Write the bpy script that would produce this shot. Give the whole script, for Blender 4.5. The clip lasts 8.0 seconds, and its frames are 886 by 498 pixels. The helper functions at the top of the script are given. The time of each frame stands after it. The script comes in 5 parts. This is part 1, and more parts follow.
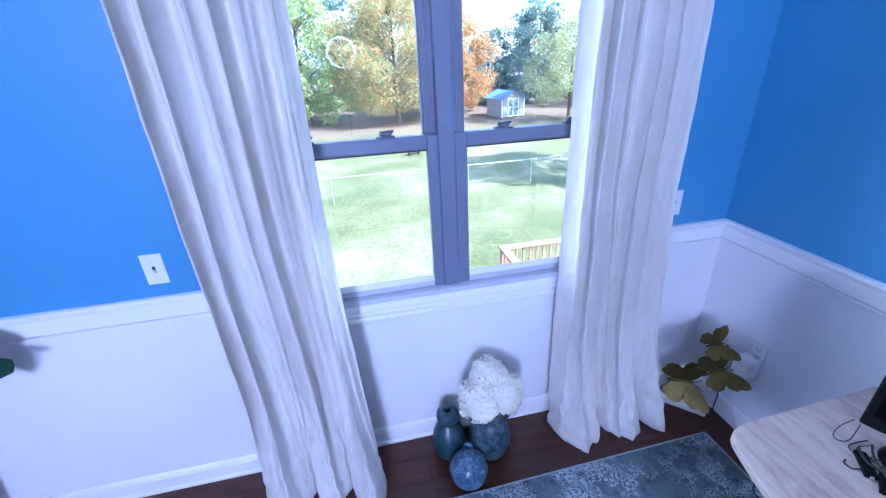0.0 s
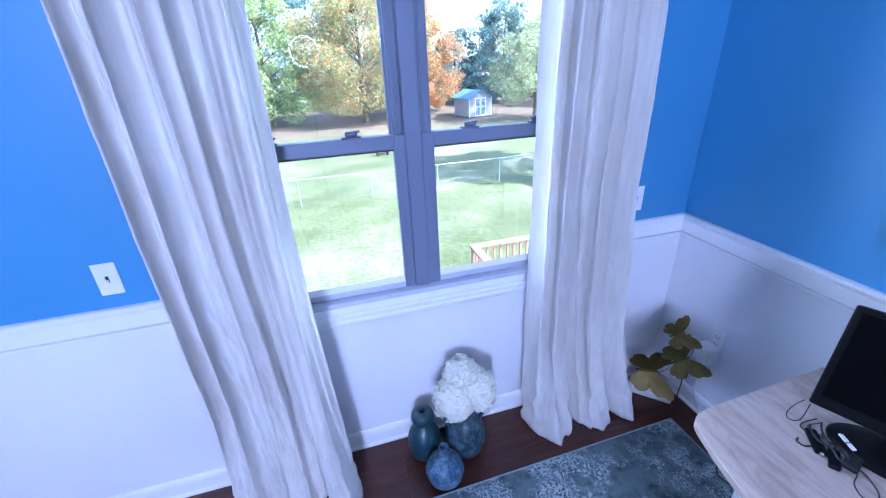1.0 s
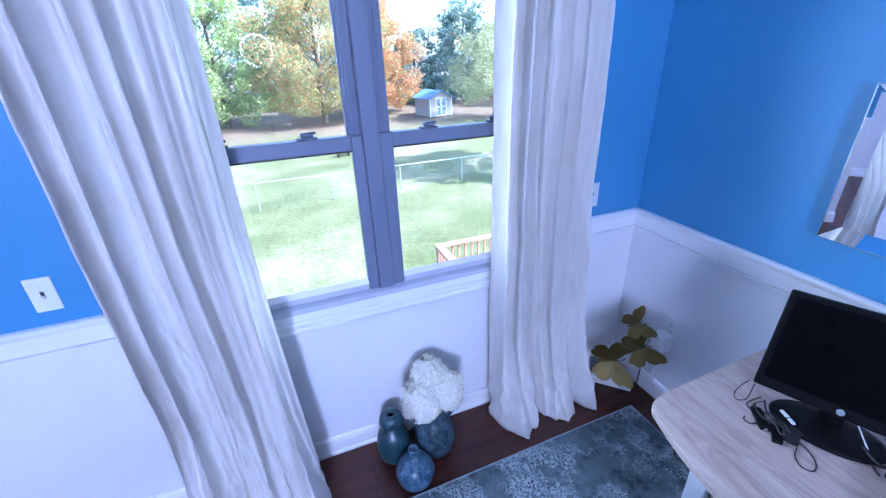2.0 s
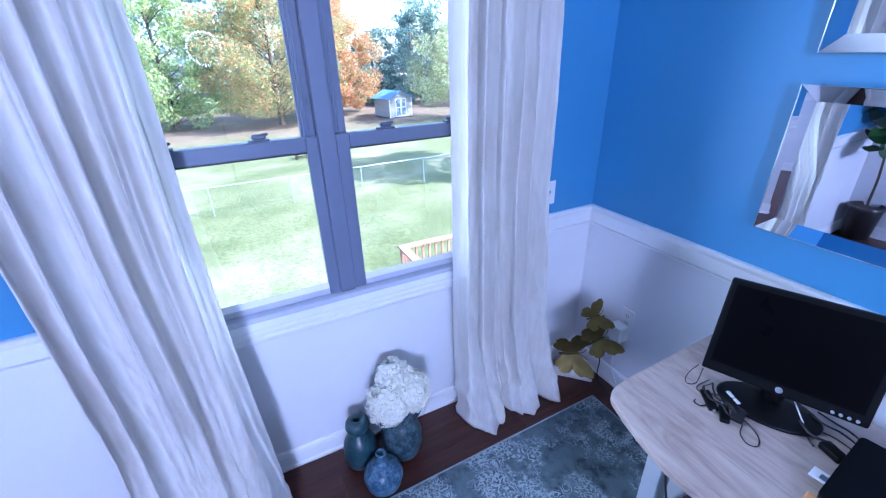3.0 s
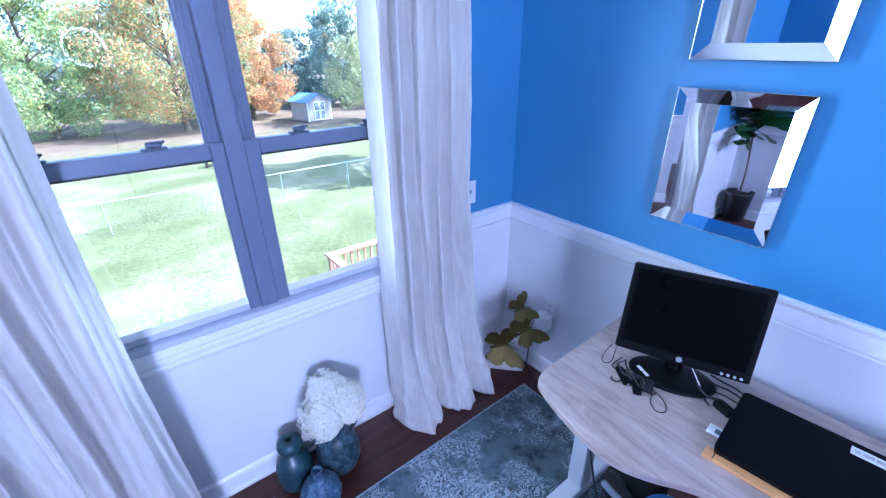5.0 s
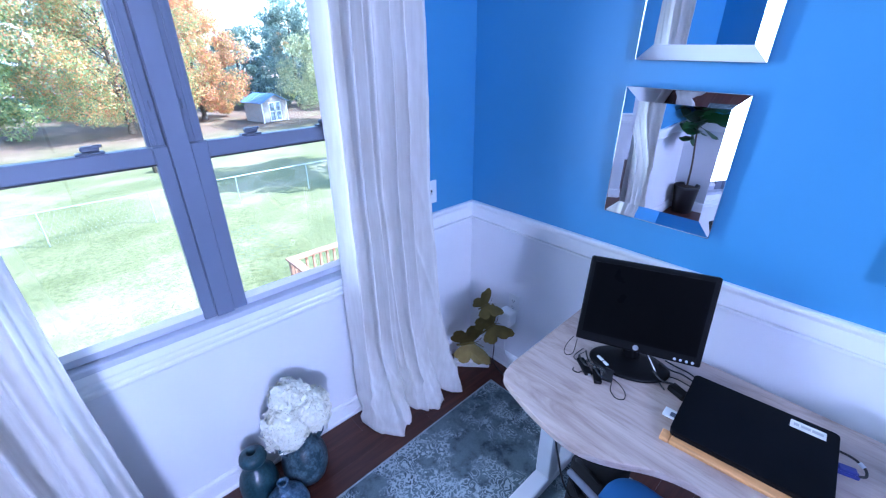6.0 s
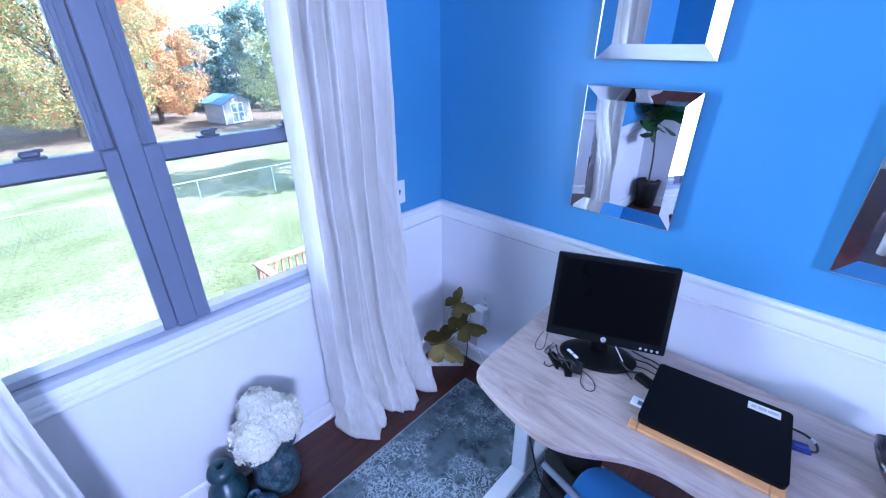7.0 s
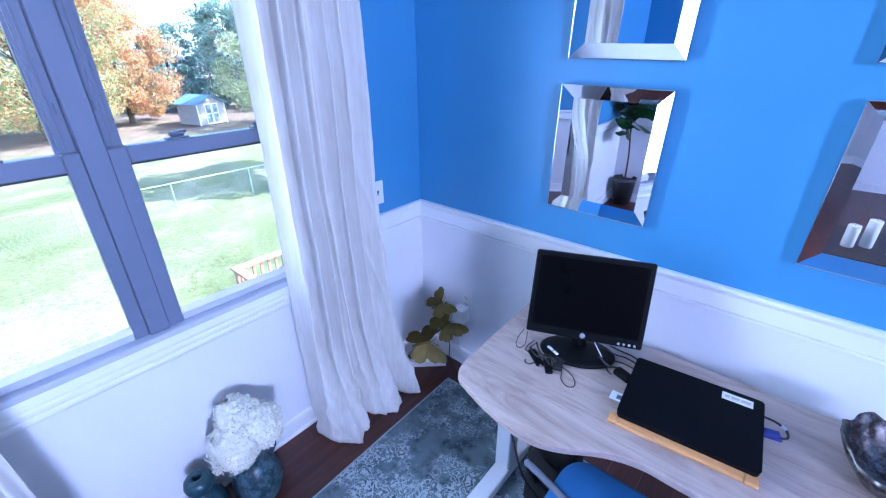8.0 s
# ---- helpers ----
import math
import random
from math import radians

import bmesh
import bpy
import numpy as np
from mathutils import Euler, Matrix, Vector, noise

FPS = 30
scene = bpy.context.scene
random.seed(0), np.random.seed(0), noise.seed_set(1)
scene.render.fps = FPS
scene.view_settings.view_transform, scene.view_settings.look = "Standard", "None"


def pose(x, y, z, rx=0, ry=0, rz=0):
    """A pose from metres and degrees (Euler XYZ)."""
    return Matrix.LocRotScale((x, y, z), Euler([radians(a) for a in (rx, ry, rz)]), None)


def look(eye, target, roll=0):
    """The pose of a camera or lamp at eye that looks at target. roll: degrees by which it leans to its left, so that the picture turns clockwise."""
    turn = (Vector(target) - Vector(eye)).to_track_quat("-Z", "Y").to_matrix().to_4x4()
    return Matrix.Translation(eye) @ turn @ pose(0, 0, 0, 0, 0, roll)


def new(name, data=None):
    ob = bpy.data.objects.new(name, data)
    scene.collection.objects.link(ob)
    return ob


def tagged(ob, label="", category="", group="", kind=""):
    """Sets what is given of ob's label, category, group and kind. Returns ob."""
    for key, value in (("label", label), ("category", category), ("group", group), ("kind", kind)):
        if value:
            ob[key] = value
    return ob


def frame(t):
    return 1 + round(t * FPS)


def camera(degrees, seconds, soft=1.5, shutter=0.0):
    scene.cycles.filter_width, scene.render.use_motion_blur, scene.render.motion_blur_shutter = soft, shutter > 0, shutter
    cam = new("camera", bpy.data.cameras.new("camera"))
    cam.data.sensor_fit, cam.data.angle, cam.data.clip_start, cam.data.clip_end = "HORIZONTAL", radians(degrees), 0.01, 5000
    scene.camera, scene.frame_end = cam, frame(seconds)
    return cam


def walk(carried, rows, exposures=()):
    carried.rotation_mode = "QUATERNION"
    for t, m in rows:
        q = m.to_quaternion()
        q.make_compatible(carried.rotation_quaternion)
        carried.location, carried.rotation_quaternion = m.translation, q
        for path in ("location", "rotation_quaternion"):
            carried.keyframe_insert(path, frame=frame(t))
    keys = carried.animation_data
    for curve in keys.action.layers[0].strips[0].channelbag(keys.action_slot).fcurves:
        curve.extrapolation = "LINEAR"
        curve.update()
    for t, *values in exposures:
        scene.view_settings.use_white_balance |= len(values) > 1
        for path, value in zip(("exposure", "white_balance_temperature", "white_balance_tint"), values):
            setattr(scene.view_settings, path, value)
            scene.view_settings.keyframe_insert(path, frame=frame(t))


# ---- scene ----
cam = camera(94.1, 8.0, 1.2)
PATH = [
    (0, (-1.645, -1.48, 1.712), (-1.292, 0.295, 0.862), -2.8),
    (0.5, (-1.64, -1.479, 1.711), (-1.229, 0.283, 0.859), -2.7),
    (1, (-1.638, -1.477, 1.711), (-1.152, 0.264, 0.854), -2.5),
    (1.5, (-1.634, -1.477, 1.711), (-1.07, 0.238, 0.851), -2.3),
    (3, (-1.614, -1.48, 1.709), (-0.814, 0.136, 0.843), -1.6),
    (3.5, (-1.612, -1.482, 1.708), (-0.739, 0.096, 0.843), -1.3),
    (4, (-1.607, -1.484, 1.709), (-0.665, 0.054, 0.844), -1.2),
    (4.5, (-1.602, -1.488, 1.709), (-0.588, 0.005, 0.846), -1.0),
    (6, (-1.586, -1.496, 1.709), (-0.372, -0.163, 0.844), -0.5),
    (6.5, (-1.583, -1.498, 1.708), (-0.314, -0.217, 0.841), -0.4),
    (7, (-1.575, -1.5, 1.707), (-0.266, -0.261, 0.839), -0.4),
    (7.5, (-1.568, -1.5, 1.707), (-0.227, -0.298, 0.836), -0.3),
    (8, (-1.562, -1.505, 1.706), (-0.197, -0.33, 0.836), -0.4),
]
walk(cam, [(t, look(eye, target, roll)) for t, eye, target, roll in PATH], exposures=[(0.0, 2.9, 5000.0, 9.5), (3.5, 2.87, 5000.0, 9.5), (4.5, 2.92, 5000.0, 9.5), (6.5, 3.02, 5000.0, 9.5), (8.0, 3.1, 5000.0, 9.5)])

# ---- world, sun, lamps ----
RING_AT, RING_POWER = (-1.655, -3.05, 1.78), 3.0
LAMP_AT, LAMP_AIM, LAMP_POWER = (-2.75, -4.75, 2.15), (-2.3, 0.0, 2.10), 19.0
world = bpy.data.worlds.new("sky")
scene.world = world
world.use_nodes = True
sky = world.node_tree.nodes.new("ShaderNodeTexSky")
sky.sky_type, sky.sun_disc = "NISHITA", False
sky.sun_elevation, sky.sun_rotation = radians(42), radians(130)
world.node_tree.nodes["Background"].inputs[1].default_value = 0.12
world.node_tree.links.new(sky.outputs[0], world.node_tree.nodes["Background"].inputs[0])
sun = new("sun", bpy.data.lights.new("sun", "SUN"))
sun.data.energy, sun.data.angle, sun.data.color = 2.6, radians(0.5), (1.0, 0.95, 0.88)
sun.matrix_world = look((0.62, -0.52, 0.72), (0, 0, 0))
# skylight that comes in through the window
skylight = new("skylight", bpy.data.lights.new("skylight", "AREA"))
skylight.data.shape, skylight.data.size, skylight.data.size_y = "RECTANGLE", 0.60, 1.10
skylight.data.energy, skylight.data.color, skylight.data.spread = 3.7, (0.80, 0.86, 1.0), radians(146)
skylight.matrix_world = look((-1.31, 0.011, 1.44), (-1.31, -1.0, 1.44))


# ---- materials ----
def nodes_of(name):
    m = bpy.data.materials.new(name)
    m.use_nodes = True
    nt = m.node_tree
    return m, nt, nt.nodes["Principled BSDF"]


def add(nt, kind, **values):
    n = nt.nodes.new(kind)
    for key, value in values.items():
        n.inputs[key].default_value = value
    return n


def coords(nt, scale=(1, 1, 1), rot=(0, 0, 0)):
    tc = nt.nodes.new("ShaderNodeTexCoord")
    mp = nt.nodes.new("ShaderNodeMapping")
    mp.inputs["Scale"].default_value = scale
    mp.inputs["Rotation"].default_value = rot
    nt.links.new(tc.outputs["Object"], mp.inputs[0])
    return mp.outputs[0]


def ramp(nt, src, stops):
    r = nt.nodes.new("ShaderNodeValToRGB")
    while len(r.color_ramp.elements) < len(stops):
        r.color_ramp.elements.new(0.5)
    for e, (p, c) in zip(r.color_ramp.elements, stops):
        e.position, e.color = p, (*c, 1) if len(c) == 3 else c
    nt.links.new(src, r.inputs[0])
    return r.outputs[0]


def mixed(nt, fac, a, b, blend="MIX"):
    m = nt.nodes.new("ShaderNodeMix")
    m.data_type, m.blend_type = "RGBA", blend
    for sock, v in ((m.inputs[0], fac), (m.inputs[6], a), (m.inputs[7], b)):
        if isinstance(v, (int, float)):
            sock.default_value = v
        elif isinstance(v, tuple):
            sock.default_value = (*v, 1)
        else:
            nt.links.new(v, sock)
    return m.outputs[2]


def bumped(nt, bsdf, height, strength, distance=0.002):
    b = nt.nodes.new("ShaderNodeBump")
    b.inputs["Strength"].default_value, b.inputs["Distance"].default_value = strength, distance
    nt.links.new(height, b.inputs["Height"])
    nt.links.new(b.outputs[0], bsdf.inputs["Normal"])


def plain(name, color, rough=0.5, metal=0.0, vary=0.12, scale=6.0, grain=220.0, bump=0.15, stretch=(1, 1, 1), spec=0.5):
    """A surface with broad blotches and a fine grain."""
    m, nt, p = nodes_of(name)
    v = coords(nt, stretch)
    big = add(nt, "ShaderNodeTexNoise", Scale=scale, Detail=4.0)
    fine = add(nt, "ShaderNodeTexNoise", Scale=grain, Detail=3.0)
    nt.links.new(v, big.inputs["Vector"])
    nt.links.new(v, fine.inputs["Vector"])
    lo = tuple(c * (1 - vary) for c in color)
    hi = tuple(min(1, c * (1 + vary)) for c in color)
    nt.links.new(ramp(nt, big.outputs[0], [(0.3, lo), (0.7, hi)]), p.inputs["Base Color"])
    r = nt.nodes.new("ShaderNodeMapRange")
    r.inputs[3].default_value, r.inputs[4].default_value = max(0.02, rough - 0.08), min(1, rough + 0.08)
    nt.links.new(big.outputs[0], r.inputs[0])
    nt.links.new(r.outputs[0], p.inputs["Roughness"])
    p.inputs["Metallic"].default_value = metal
    p.inputs["Specular IOR Level"].default_value = spec
    if bump:
        bumped(nt, p, fine.outputs[0], bump)
    return m


BLUE_PAINT = plain("blue_paint", (0.086, 0.27, 0.50), 0.44, vary=0.04, scale=2.0, grain=160, bump=0.12)
WHITE_PAINT = plain("white_wall_paint", (0.77, 0.77, 0.80), 0.5, vary=0.03, scale=2.0, grain=160, bump=0.10)
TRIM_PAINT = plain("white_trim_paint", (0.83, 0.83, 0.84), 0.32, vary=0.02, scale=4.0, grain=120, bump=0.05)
# white sash vinyl, darkened: its backlit shade is put into the colour
BACKLIT_SASH_PAINT = plain("backlit_vinyl_sash", (0.165, 0.188, 0.262), 0.35, vary=0.03, scale=5.0, bump=0.04)
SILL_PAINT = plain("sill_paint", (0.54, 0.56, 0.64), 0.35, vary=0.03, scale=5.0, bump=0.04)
CEILING_PAINT = plain("ceiling_paint", (0.78, 0.78, 0.78), 0.9, vary=0.02, grain=90, bump=0.2)
PLASTIC = plain("white_plastic", (0.80, 0.80, 0.80), 0.3, vary=0.02, bump=0.0)
DARK_SLOT = plain("dark_slot", (0.03, 0.03, 0.035), 0.4, bump=0.0)
BLACK_PLASTIC = plain("black_plastic", (0.006, 0.006, 0.007), 0.42, vary=0.1, grain=600, bump=0.08, spec=0.09)
BLACK_LID = plain("black_lid", (0.004, 0.0045, 0.006), 0.5, vary=0.15, scale=9, grain=900, bump=0.06, spec=0.06)
SCREEN = plain("screen_panel", (0.0025, 0.0025, 0.003), 0.3, vary=0.05, bump=0.0, spec=0.04)
CABLE_BLACK = plain("black_cable", (0.012, 0.012, 0.013), 0.45, bump=0.0)
SILVER = plain("silver", (0.72, 0.73, 0.76), 0.3, 0.9, bump=0.0)
STEEL = plain("galvanised_steel", (0.40, 0.47, 0.47), 0.45, 0.6, bump=0.0)
LEG_PAINT = plain("white_powder_coat", (0.78, 0.79, 0.81), 0.4, vary=0.02, grain=400, bump=0.1)
BAMBOO = plain("bamboo", (0.60, 0.31, 0.12), 0.45, vary=0.16, scale=9, grain=60, bump=0.06, stretch=(12, 1, 12))
GOLD = plain("brushed_gold", (0.165, 0.125, 0.040), 0.44, 0.8, vary=0.22, scale=18, grain=150, bump=0.12)
MARBLE = plain("white_stone", (0.75, 0.74, 0.72), 0.35, vary=0.10, scale=16, bump=0.0)
SEAT_BLUE = plain("blue_upholstery", (0.028, 0.125, 0.33), 0.8, vary=0.12, scale=5, grain=500, bump=0.3)
PIPING = plain("grey_mesh_fabric", (0.13, 0.145, 0.19), 0.8, vary=0.15, grain=700, bump=0.4)
BLACK_FABRIC = plain("black_fabric", (0.010, 0.010, 0.012), 0.9, vary=0.2, grain=500, bump=0.4)
LABEL_PAPER = plain("label_paper", (0.74, 0.72, 0.66), 0.6, vary=0.08, scale=40, bump=0.0)
INK = plain("faded_ink", (0.45, 0.44, 0.42), 0.7, bump=0.0)
CONNECTOR_BLUE = plain("connector_blue", (0.02, 0.03, 0.22), 0.4, bump=0.0)
BARK = plain("bark", (0.11, 0.085, 0.065), 0.9, vary=0.3, scale=3, grain=14, bump=0.8, stretch=(1, 1, 0.2))
STEM = plain("green_stem", (0.10, 0.20, 0.05), 0.6, bump=0.0)
POT_BLACK = plain("black_pot", (0.015, 0.015, 0.017), 0.35, vary=0.2, bump=0.05)
SOIL = plain("soil", (0.05, 0.035, 0.025), 0.95, vary=0.3, scale=40, grain=120, bump=1.0)
WAX = plain("candle_wax", (0.80, 0.77, 0.70), 0.5, vary=0.04, bump=0.0)
DARK_WOOD = plain("dark_wood", (0.035, 0.022, 0.016), 0.4, vary=0.25, scale=10, bump=0.1, stretch=(8, 1, 8))
DECK_WOOD = plain("deck_wood", (0.34, 0.19, 0.13), 0.7, vary=0.2, scale=5, grain=60, bump=0.3)
SHED_WALL = plain("shed_siding", (0.34, 0.31, 0.32), 0.7, vary=0.12, scale=3, grain=30, bump=0.1)
SHED_TRIM = plain("shed_trim", (0.70, 0.72, 0.75), 0.6, vary=0.1, bump=0.0)
SHED_ROOF = plain("blue_metal_roof", (0.13, 0.24, 0.48), 0.4, vary=0.15, scale=3, bump=0.1)
SHED_DOOR = plain("weathered_shed_door", (0.17, 0.21, 0.28), 0.7, vary=0.85, scale=3.6, grain=20, bump=0.1)
HOUSE_SIDING = plain("house_siding", (0.55, 0.54, 0.50), 0.7, vary=0.06, bump=0.1)
MIRROR_EDGE = plain("polished_mirror_edge", (0.72, 0.73, 0.75), 0.12, 1.0, vary=0.05, bump=0.0)


def mirror_glass():
    m, nt, p = nodes_of("mirror_silvering")
    p.inputs["Base Color"].default_value = (0.86, 0.88, 0.90, 1)
    p.inputs["Metallic"].default_value, p.inputs["Roughness"].default_value = 1.0, 0.008
    return m


def window_glass():
    m, nt, p = nodes_of("window_glass")
    p.inputs["Base Color"].default_value = (0.96, 0.98, 0.98, 1)
    p.inputs["Transmission Weight"].default_value, p.inputs["Roughness"].default_value, p.inputs["IOR"].default_value = 1.0, 0.0, 1.45
    return m


def linen():
    """Unbleached linen: woven threads, slubs, and light that comes through."""
    m, nt, p = nodes_of("white_linen")
    v = coords(nt)
    big = add(nt, "ShaderNodeTexNoise", Scale=5.0, Detail=5.0)
    slub = add(nt, "ShaderNodeTexNoise", Scale=60.0, Detail=3.0)
    weave = add(nt, "ShaderNodeTexNoise", Scale=420.0, Detail=2.0)
    st = coords(nt, (1, 1, 0.12))
    nt.links.new(v, big.inputs["Vector"])
    nt.links.new(st, slub.inputs["Vector"])
    nt.links.new(v, weave.inputs["Vector"])
    c1 = ramp(nt, big.outputs[0], [(0.3, (0.84, 0.81, 0.76)), (0.7, (0.90, 0.885, 0.86))])
    c2 = ramp(nt, slub.outputs[0], [(0.35, (0.93, 0.92, 0.91)), (0.65, (1, 1, 1))])
    col = mixed(nt, 1.0, c1, c2, "MULTIPLY")
    nt.links.new(col, p.inputs["Base Color"])
    p.inputs["Roughness"].default_value = 0.9
    bumped(nt, p, weave.outputs[0], 0.35)
    tr = nt.nodes.new("ShaderNodeBsdfTranslucent")
    nt.links.new(col, tr.inputs[0])
    mx = nt.nodes.new("ShaderNodeMixShader")
    mx.inputs[0].default_value = 0.32
    nt.links.new(p.outputs[0], mx.inputs[1])
    nt.links.new(tr.outputs[0], mx.inputs[2])
    nt.links.new(mx.outputs[0], nt.nodes["Material Output"].inputs[0])
    return m


def cherry_floor():
    m, nt, p = nodes_of("cherry_floorboard")
    info = nt.nodes.new("ShaderNodeObjectInfo")
    v = coords(nt, (1.2, 16, 16))
    shift = nt.nodes.new("ShaderNodeVectorMath")
    shift.operation = "ADD"
    nt.links.new(v, shift.inputs[0])
    nt.links.new(info.outputs["Random"], shift.inputs[1])
    g = add(nt, "ShaderNodeTexNoise", Scale=3.0, Detail=7.0, Distortion=0.8)
    nt.links.new(shift.outputs[0], g.inputs["Vector"])
    c = ramp(nt, g.outputs[0], [(0.25, (0.034, 0.010, 0.007)), (0.55, (0.066, 0.020, 0.012)), (0.8, (0.096, 0.032, 0.019))])
    tone = ramp(nt, info.outputs["Random"], [(0.0, (0.78, 0.76, 0.76)), (1.0, (1.15, 1.1, 1.1))])
    nt.links.new(mixed(nt, 1.0, c, tone, "MULTIPLY"), p.inputs["Base Color"])
    p.inputs["Roughness"].default_value = 0.3
    bumped(nt, p, g.outputs[0], 0.08)
    return m


def desk_laminate():
    """White-washed oak print with long grey streaks."""
    m, nt, p = nodes_of("whitewashed_oak")
    v = coords(nt, (6.0, 1.3, 6.0))
    g = add(nt, "ShaderNodeTexNoise", Scale=2.4, Detail=9.0, Roughness=0.62, Distortion=1.3)
    nt.links.new(v, g.inputs["Vector"])
    v2 = coords(nt, (46, 2.2, 46))
    f = add(nt, "ShaderNodeTexNoise", Scale=2.5, Detail=6.0, Roughness=0.7)
    nt.links.new(v2, f.inputs["Vector"])
    big = ramp(nt, g.outputs[0], [(0.26, (0.25, 0.185, 0.155)), (0.38, (0.37, 0.290, 0.250)), (0.52, (0.46, 0.375, 0.330)), (0.72, (0.53, 0.445, 0.395))])
    fine = ramp(nt, f.outputs[0], [(0.30, (0.70, 0.67, 0.66)), (0.46, (0.96, 0.95, 0.94)), (0.6, (1, 1, 1))])
    nt.links.new(mixed(nt, 0.9, big, fine, "MULTIPLY"), p.inputs["Base Color"])
    p.inputs["Roughness"].default_value = 0.42
    bumped(nt, p, f.outputs[0], 0.1)
    return m


def rug_pile():
    """Worn blue-grey carpet with a pale scroll pattern that fades in patches."""
    m, nt, p = nodes_of("distressed_rug")
    v = coords(nt)
    warp = add(nt, "ShaderNodeTexNoise", Scale=24.0, Detail=2.0)
    nt.links.new(v, warp.inputs["Vector"])
    wv = nt.nodes.new("ShaderNodeVectorMath")
    wv.operation = "MULTIPLY_ADD"
    wv.inputs[1].default_value = (0.055, 0.055, 0.055)
    nt.links.new(warp.outputs["Color"], wv.inputs[0])
    nt.links.new(v, wv.inputs[2])
    cell = add(nt, "ShaderNodeTexVoronoi", Scale=19.0, Randomness=0.6)
    cell.distance = "CHEBYCHEV"
    nt.links.new(wv.outputs[0], cell.inputs["Vector"])
    k = nt.nodes.new("ShaderNodeMath")
    k.operation = "MULTIPLY"
    k.inputs[1].default_value = 34.0
    nt.links.new(cell.outputs["Distance"], k.inputs[0])
    s = nt.nodes.new("ShaderNodeMath")
    s.operation = "SINE"
    nt.links.new(k.outputs[0], s.inputs[0])
    lines = ramp(nt, s.outputs[0], [(0.30, (0, 0, 0)), (0.45, (1, 1, 1))])
    edge = add(nt, "ShaderNodeTexVoronoi", Scale=62.0)
    edge.feature = "DISTANCE_TO_EDGE"
    nt.links.new(wv.outputs[0], edge.inputs["Vector"])
    el = ramp(nt, edge.outputs["Distance"], [(0.10, (1, 1, 1)), (0.16, (0, 0, 0))])
    pick = add(nt, "ShaderNodeTexNoise", Scale=8.0, Detail=1.0)
    nt.links.new(v, pick.inputs["Vector"])
    which = ramp(nt, pick.outputs[0], [(0.49, (0, 0, 0)), (0.51, (1, 1, 1))])
    pat = mixed(nt, which, lines, el)
    wear = add(nt, "ShaderNodeTexNoise", Scale=3.4, Detail=6.0, Roughness=0.65)
    nt.links.new(v, wear.inputs["Vector"])
    keep = ramp(nt, wear.outputs[0], [(0.472, (0, 0, 0)), (0.53, (1, 1, 1))])
    mask = mixed(nt, 1.0, pat, keep, "MULTIPLY")
    blot = add(nt, "ShaderNodeTexNoise", Scale=11.0, Detail=8.0, Roughness=0.7)
    nt.links.new(v, blot.inputs["Vector"])
    base = ramp(nt, blot.outputs[0], [(0.36, (0.040, 0.060, 0.072)), (0.42, (0.080, 0.115, 0.132)), (0.50, (0.125, 0.172, 0.190)), (0.7, (0.17, 0.225, 0.245))])
    pile = add(nt, "ShaderNodeTexNoise", Scale=420.0, Detail=2.0)
    nt.links.new(v, pile.inputs["Vector"])
    col = mixed(nt, mask, base, (0.40, 0.47, 0.50))
    tick = ramp(nt, pile.outputs[0], [(0.3, (0.75, 0.75, 0.75)), (0.7, (1.1, 1.1, 1.1))])
    nt.links.new(mixed(nt, 1.0, col, tick, "MULTIPLY"), p.inputs["Base Color"])
    p.inputs["Roughness"].default_value = 0.95
    bumped(nt, p, pile.outputs[0], 0.6)
    return m


def glazed(name, deep, pale):
    """Frosted recycled glass: deep body colour with a chalky, patchy bloom."""
    m, nt, p = nodes_of(name)
    v = coords(nt)
    a = add(nt, "ShaderNodeTexNoise", Scale=22.0, Detail=9.0, Roughness=0.78)
    b = add(nt, "ShaderNodeTexNoise", Scale=90.0, Detail=4.0)
    nt.links.new(v, a.inputs["Vector"])
    nt.links.new(v, b.inputs["Vector"])
    c = ramp(nt, a.outputs[0], [(0.44, deep), (0.56, tuple((x + y) / 2 for x, y in zip(deep, pale))), (0.72, pale)])
    sp = ramp(nt, b.outputs[0], [(0.35, (0.8, 0.8, 0.8)), (0.7, (1.15, 1.15, 1.15))])
    nt.links.new(mixed(nt, 1.0, c, sp, "MULTIPLY"), p.inputs["Base Color"])
    p.inputs["Roughness"].default_value = 0.35
    p.inputs["Coat Weight"].default_value = 0.05
    bumped(nt, p, b.outputs[0], 0.25)
    return m


def leafy(name, stops, through_light=0.45, rough=0.55):
    """Leaves whose colour varies from leaf to leaf."""
    m, nt, p = nodes_of(name)
    geo = nt.nodes.new("ShaderNodeNewGeometry")
    c = ramp(nt, geo.outputs["Random Per Island"], stops)
    v = coords(nt)
    n = add(nt, "ShaderNodeTexNoise", Scale=0.6, Detail=3.0)
    nt.links.new(v, n.inputs["Vector"])
    tone = ramp(nt, n.outputs[0], [(0.3, (0.75, 0.8, 0.8)), (0.7, (1.2, 1.15, 1.1))])
    col = mixed(nt, 1.0, c, tone, "MULTIPLY")
    nt.links.new(col, p.inputs["Base Color"])
    p.inputs["Roughness"].default_value = rough
    tr = nt.nodes.new("ShaderNodeBsdfTranslucent")
    nt.links.new(col, tr.inputs[0])
    mx = nt.nodes.new("ShaderNodeMixShader")
    mx.inputs[0].default_value = through_light
    nt.links.new(p.outputs[0], mx.inputs[1])
    nt.links.new(tr.outputs[0], mx.inputs[2])
    nt.links.new(mx.outputs[0], nt.nodes["Material Output"].inputs[0])
    return m


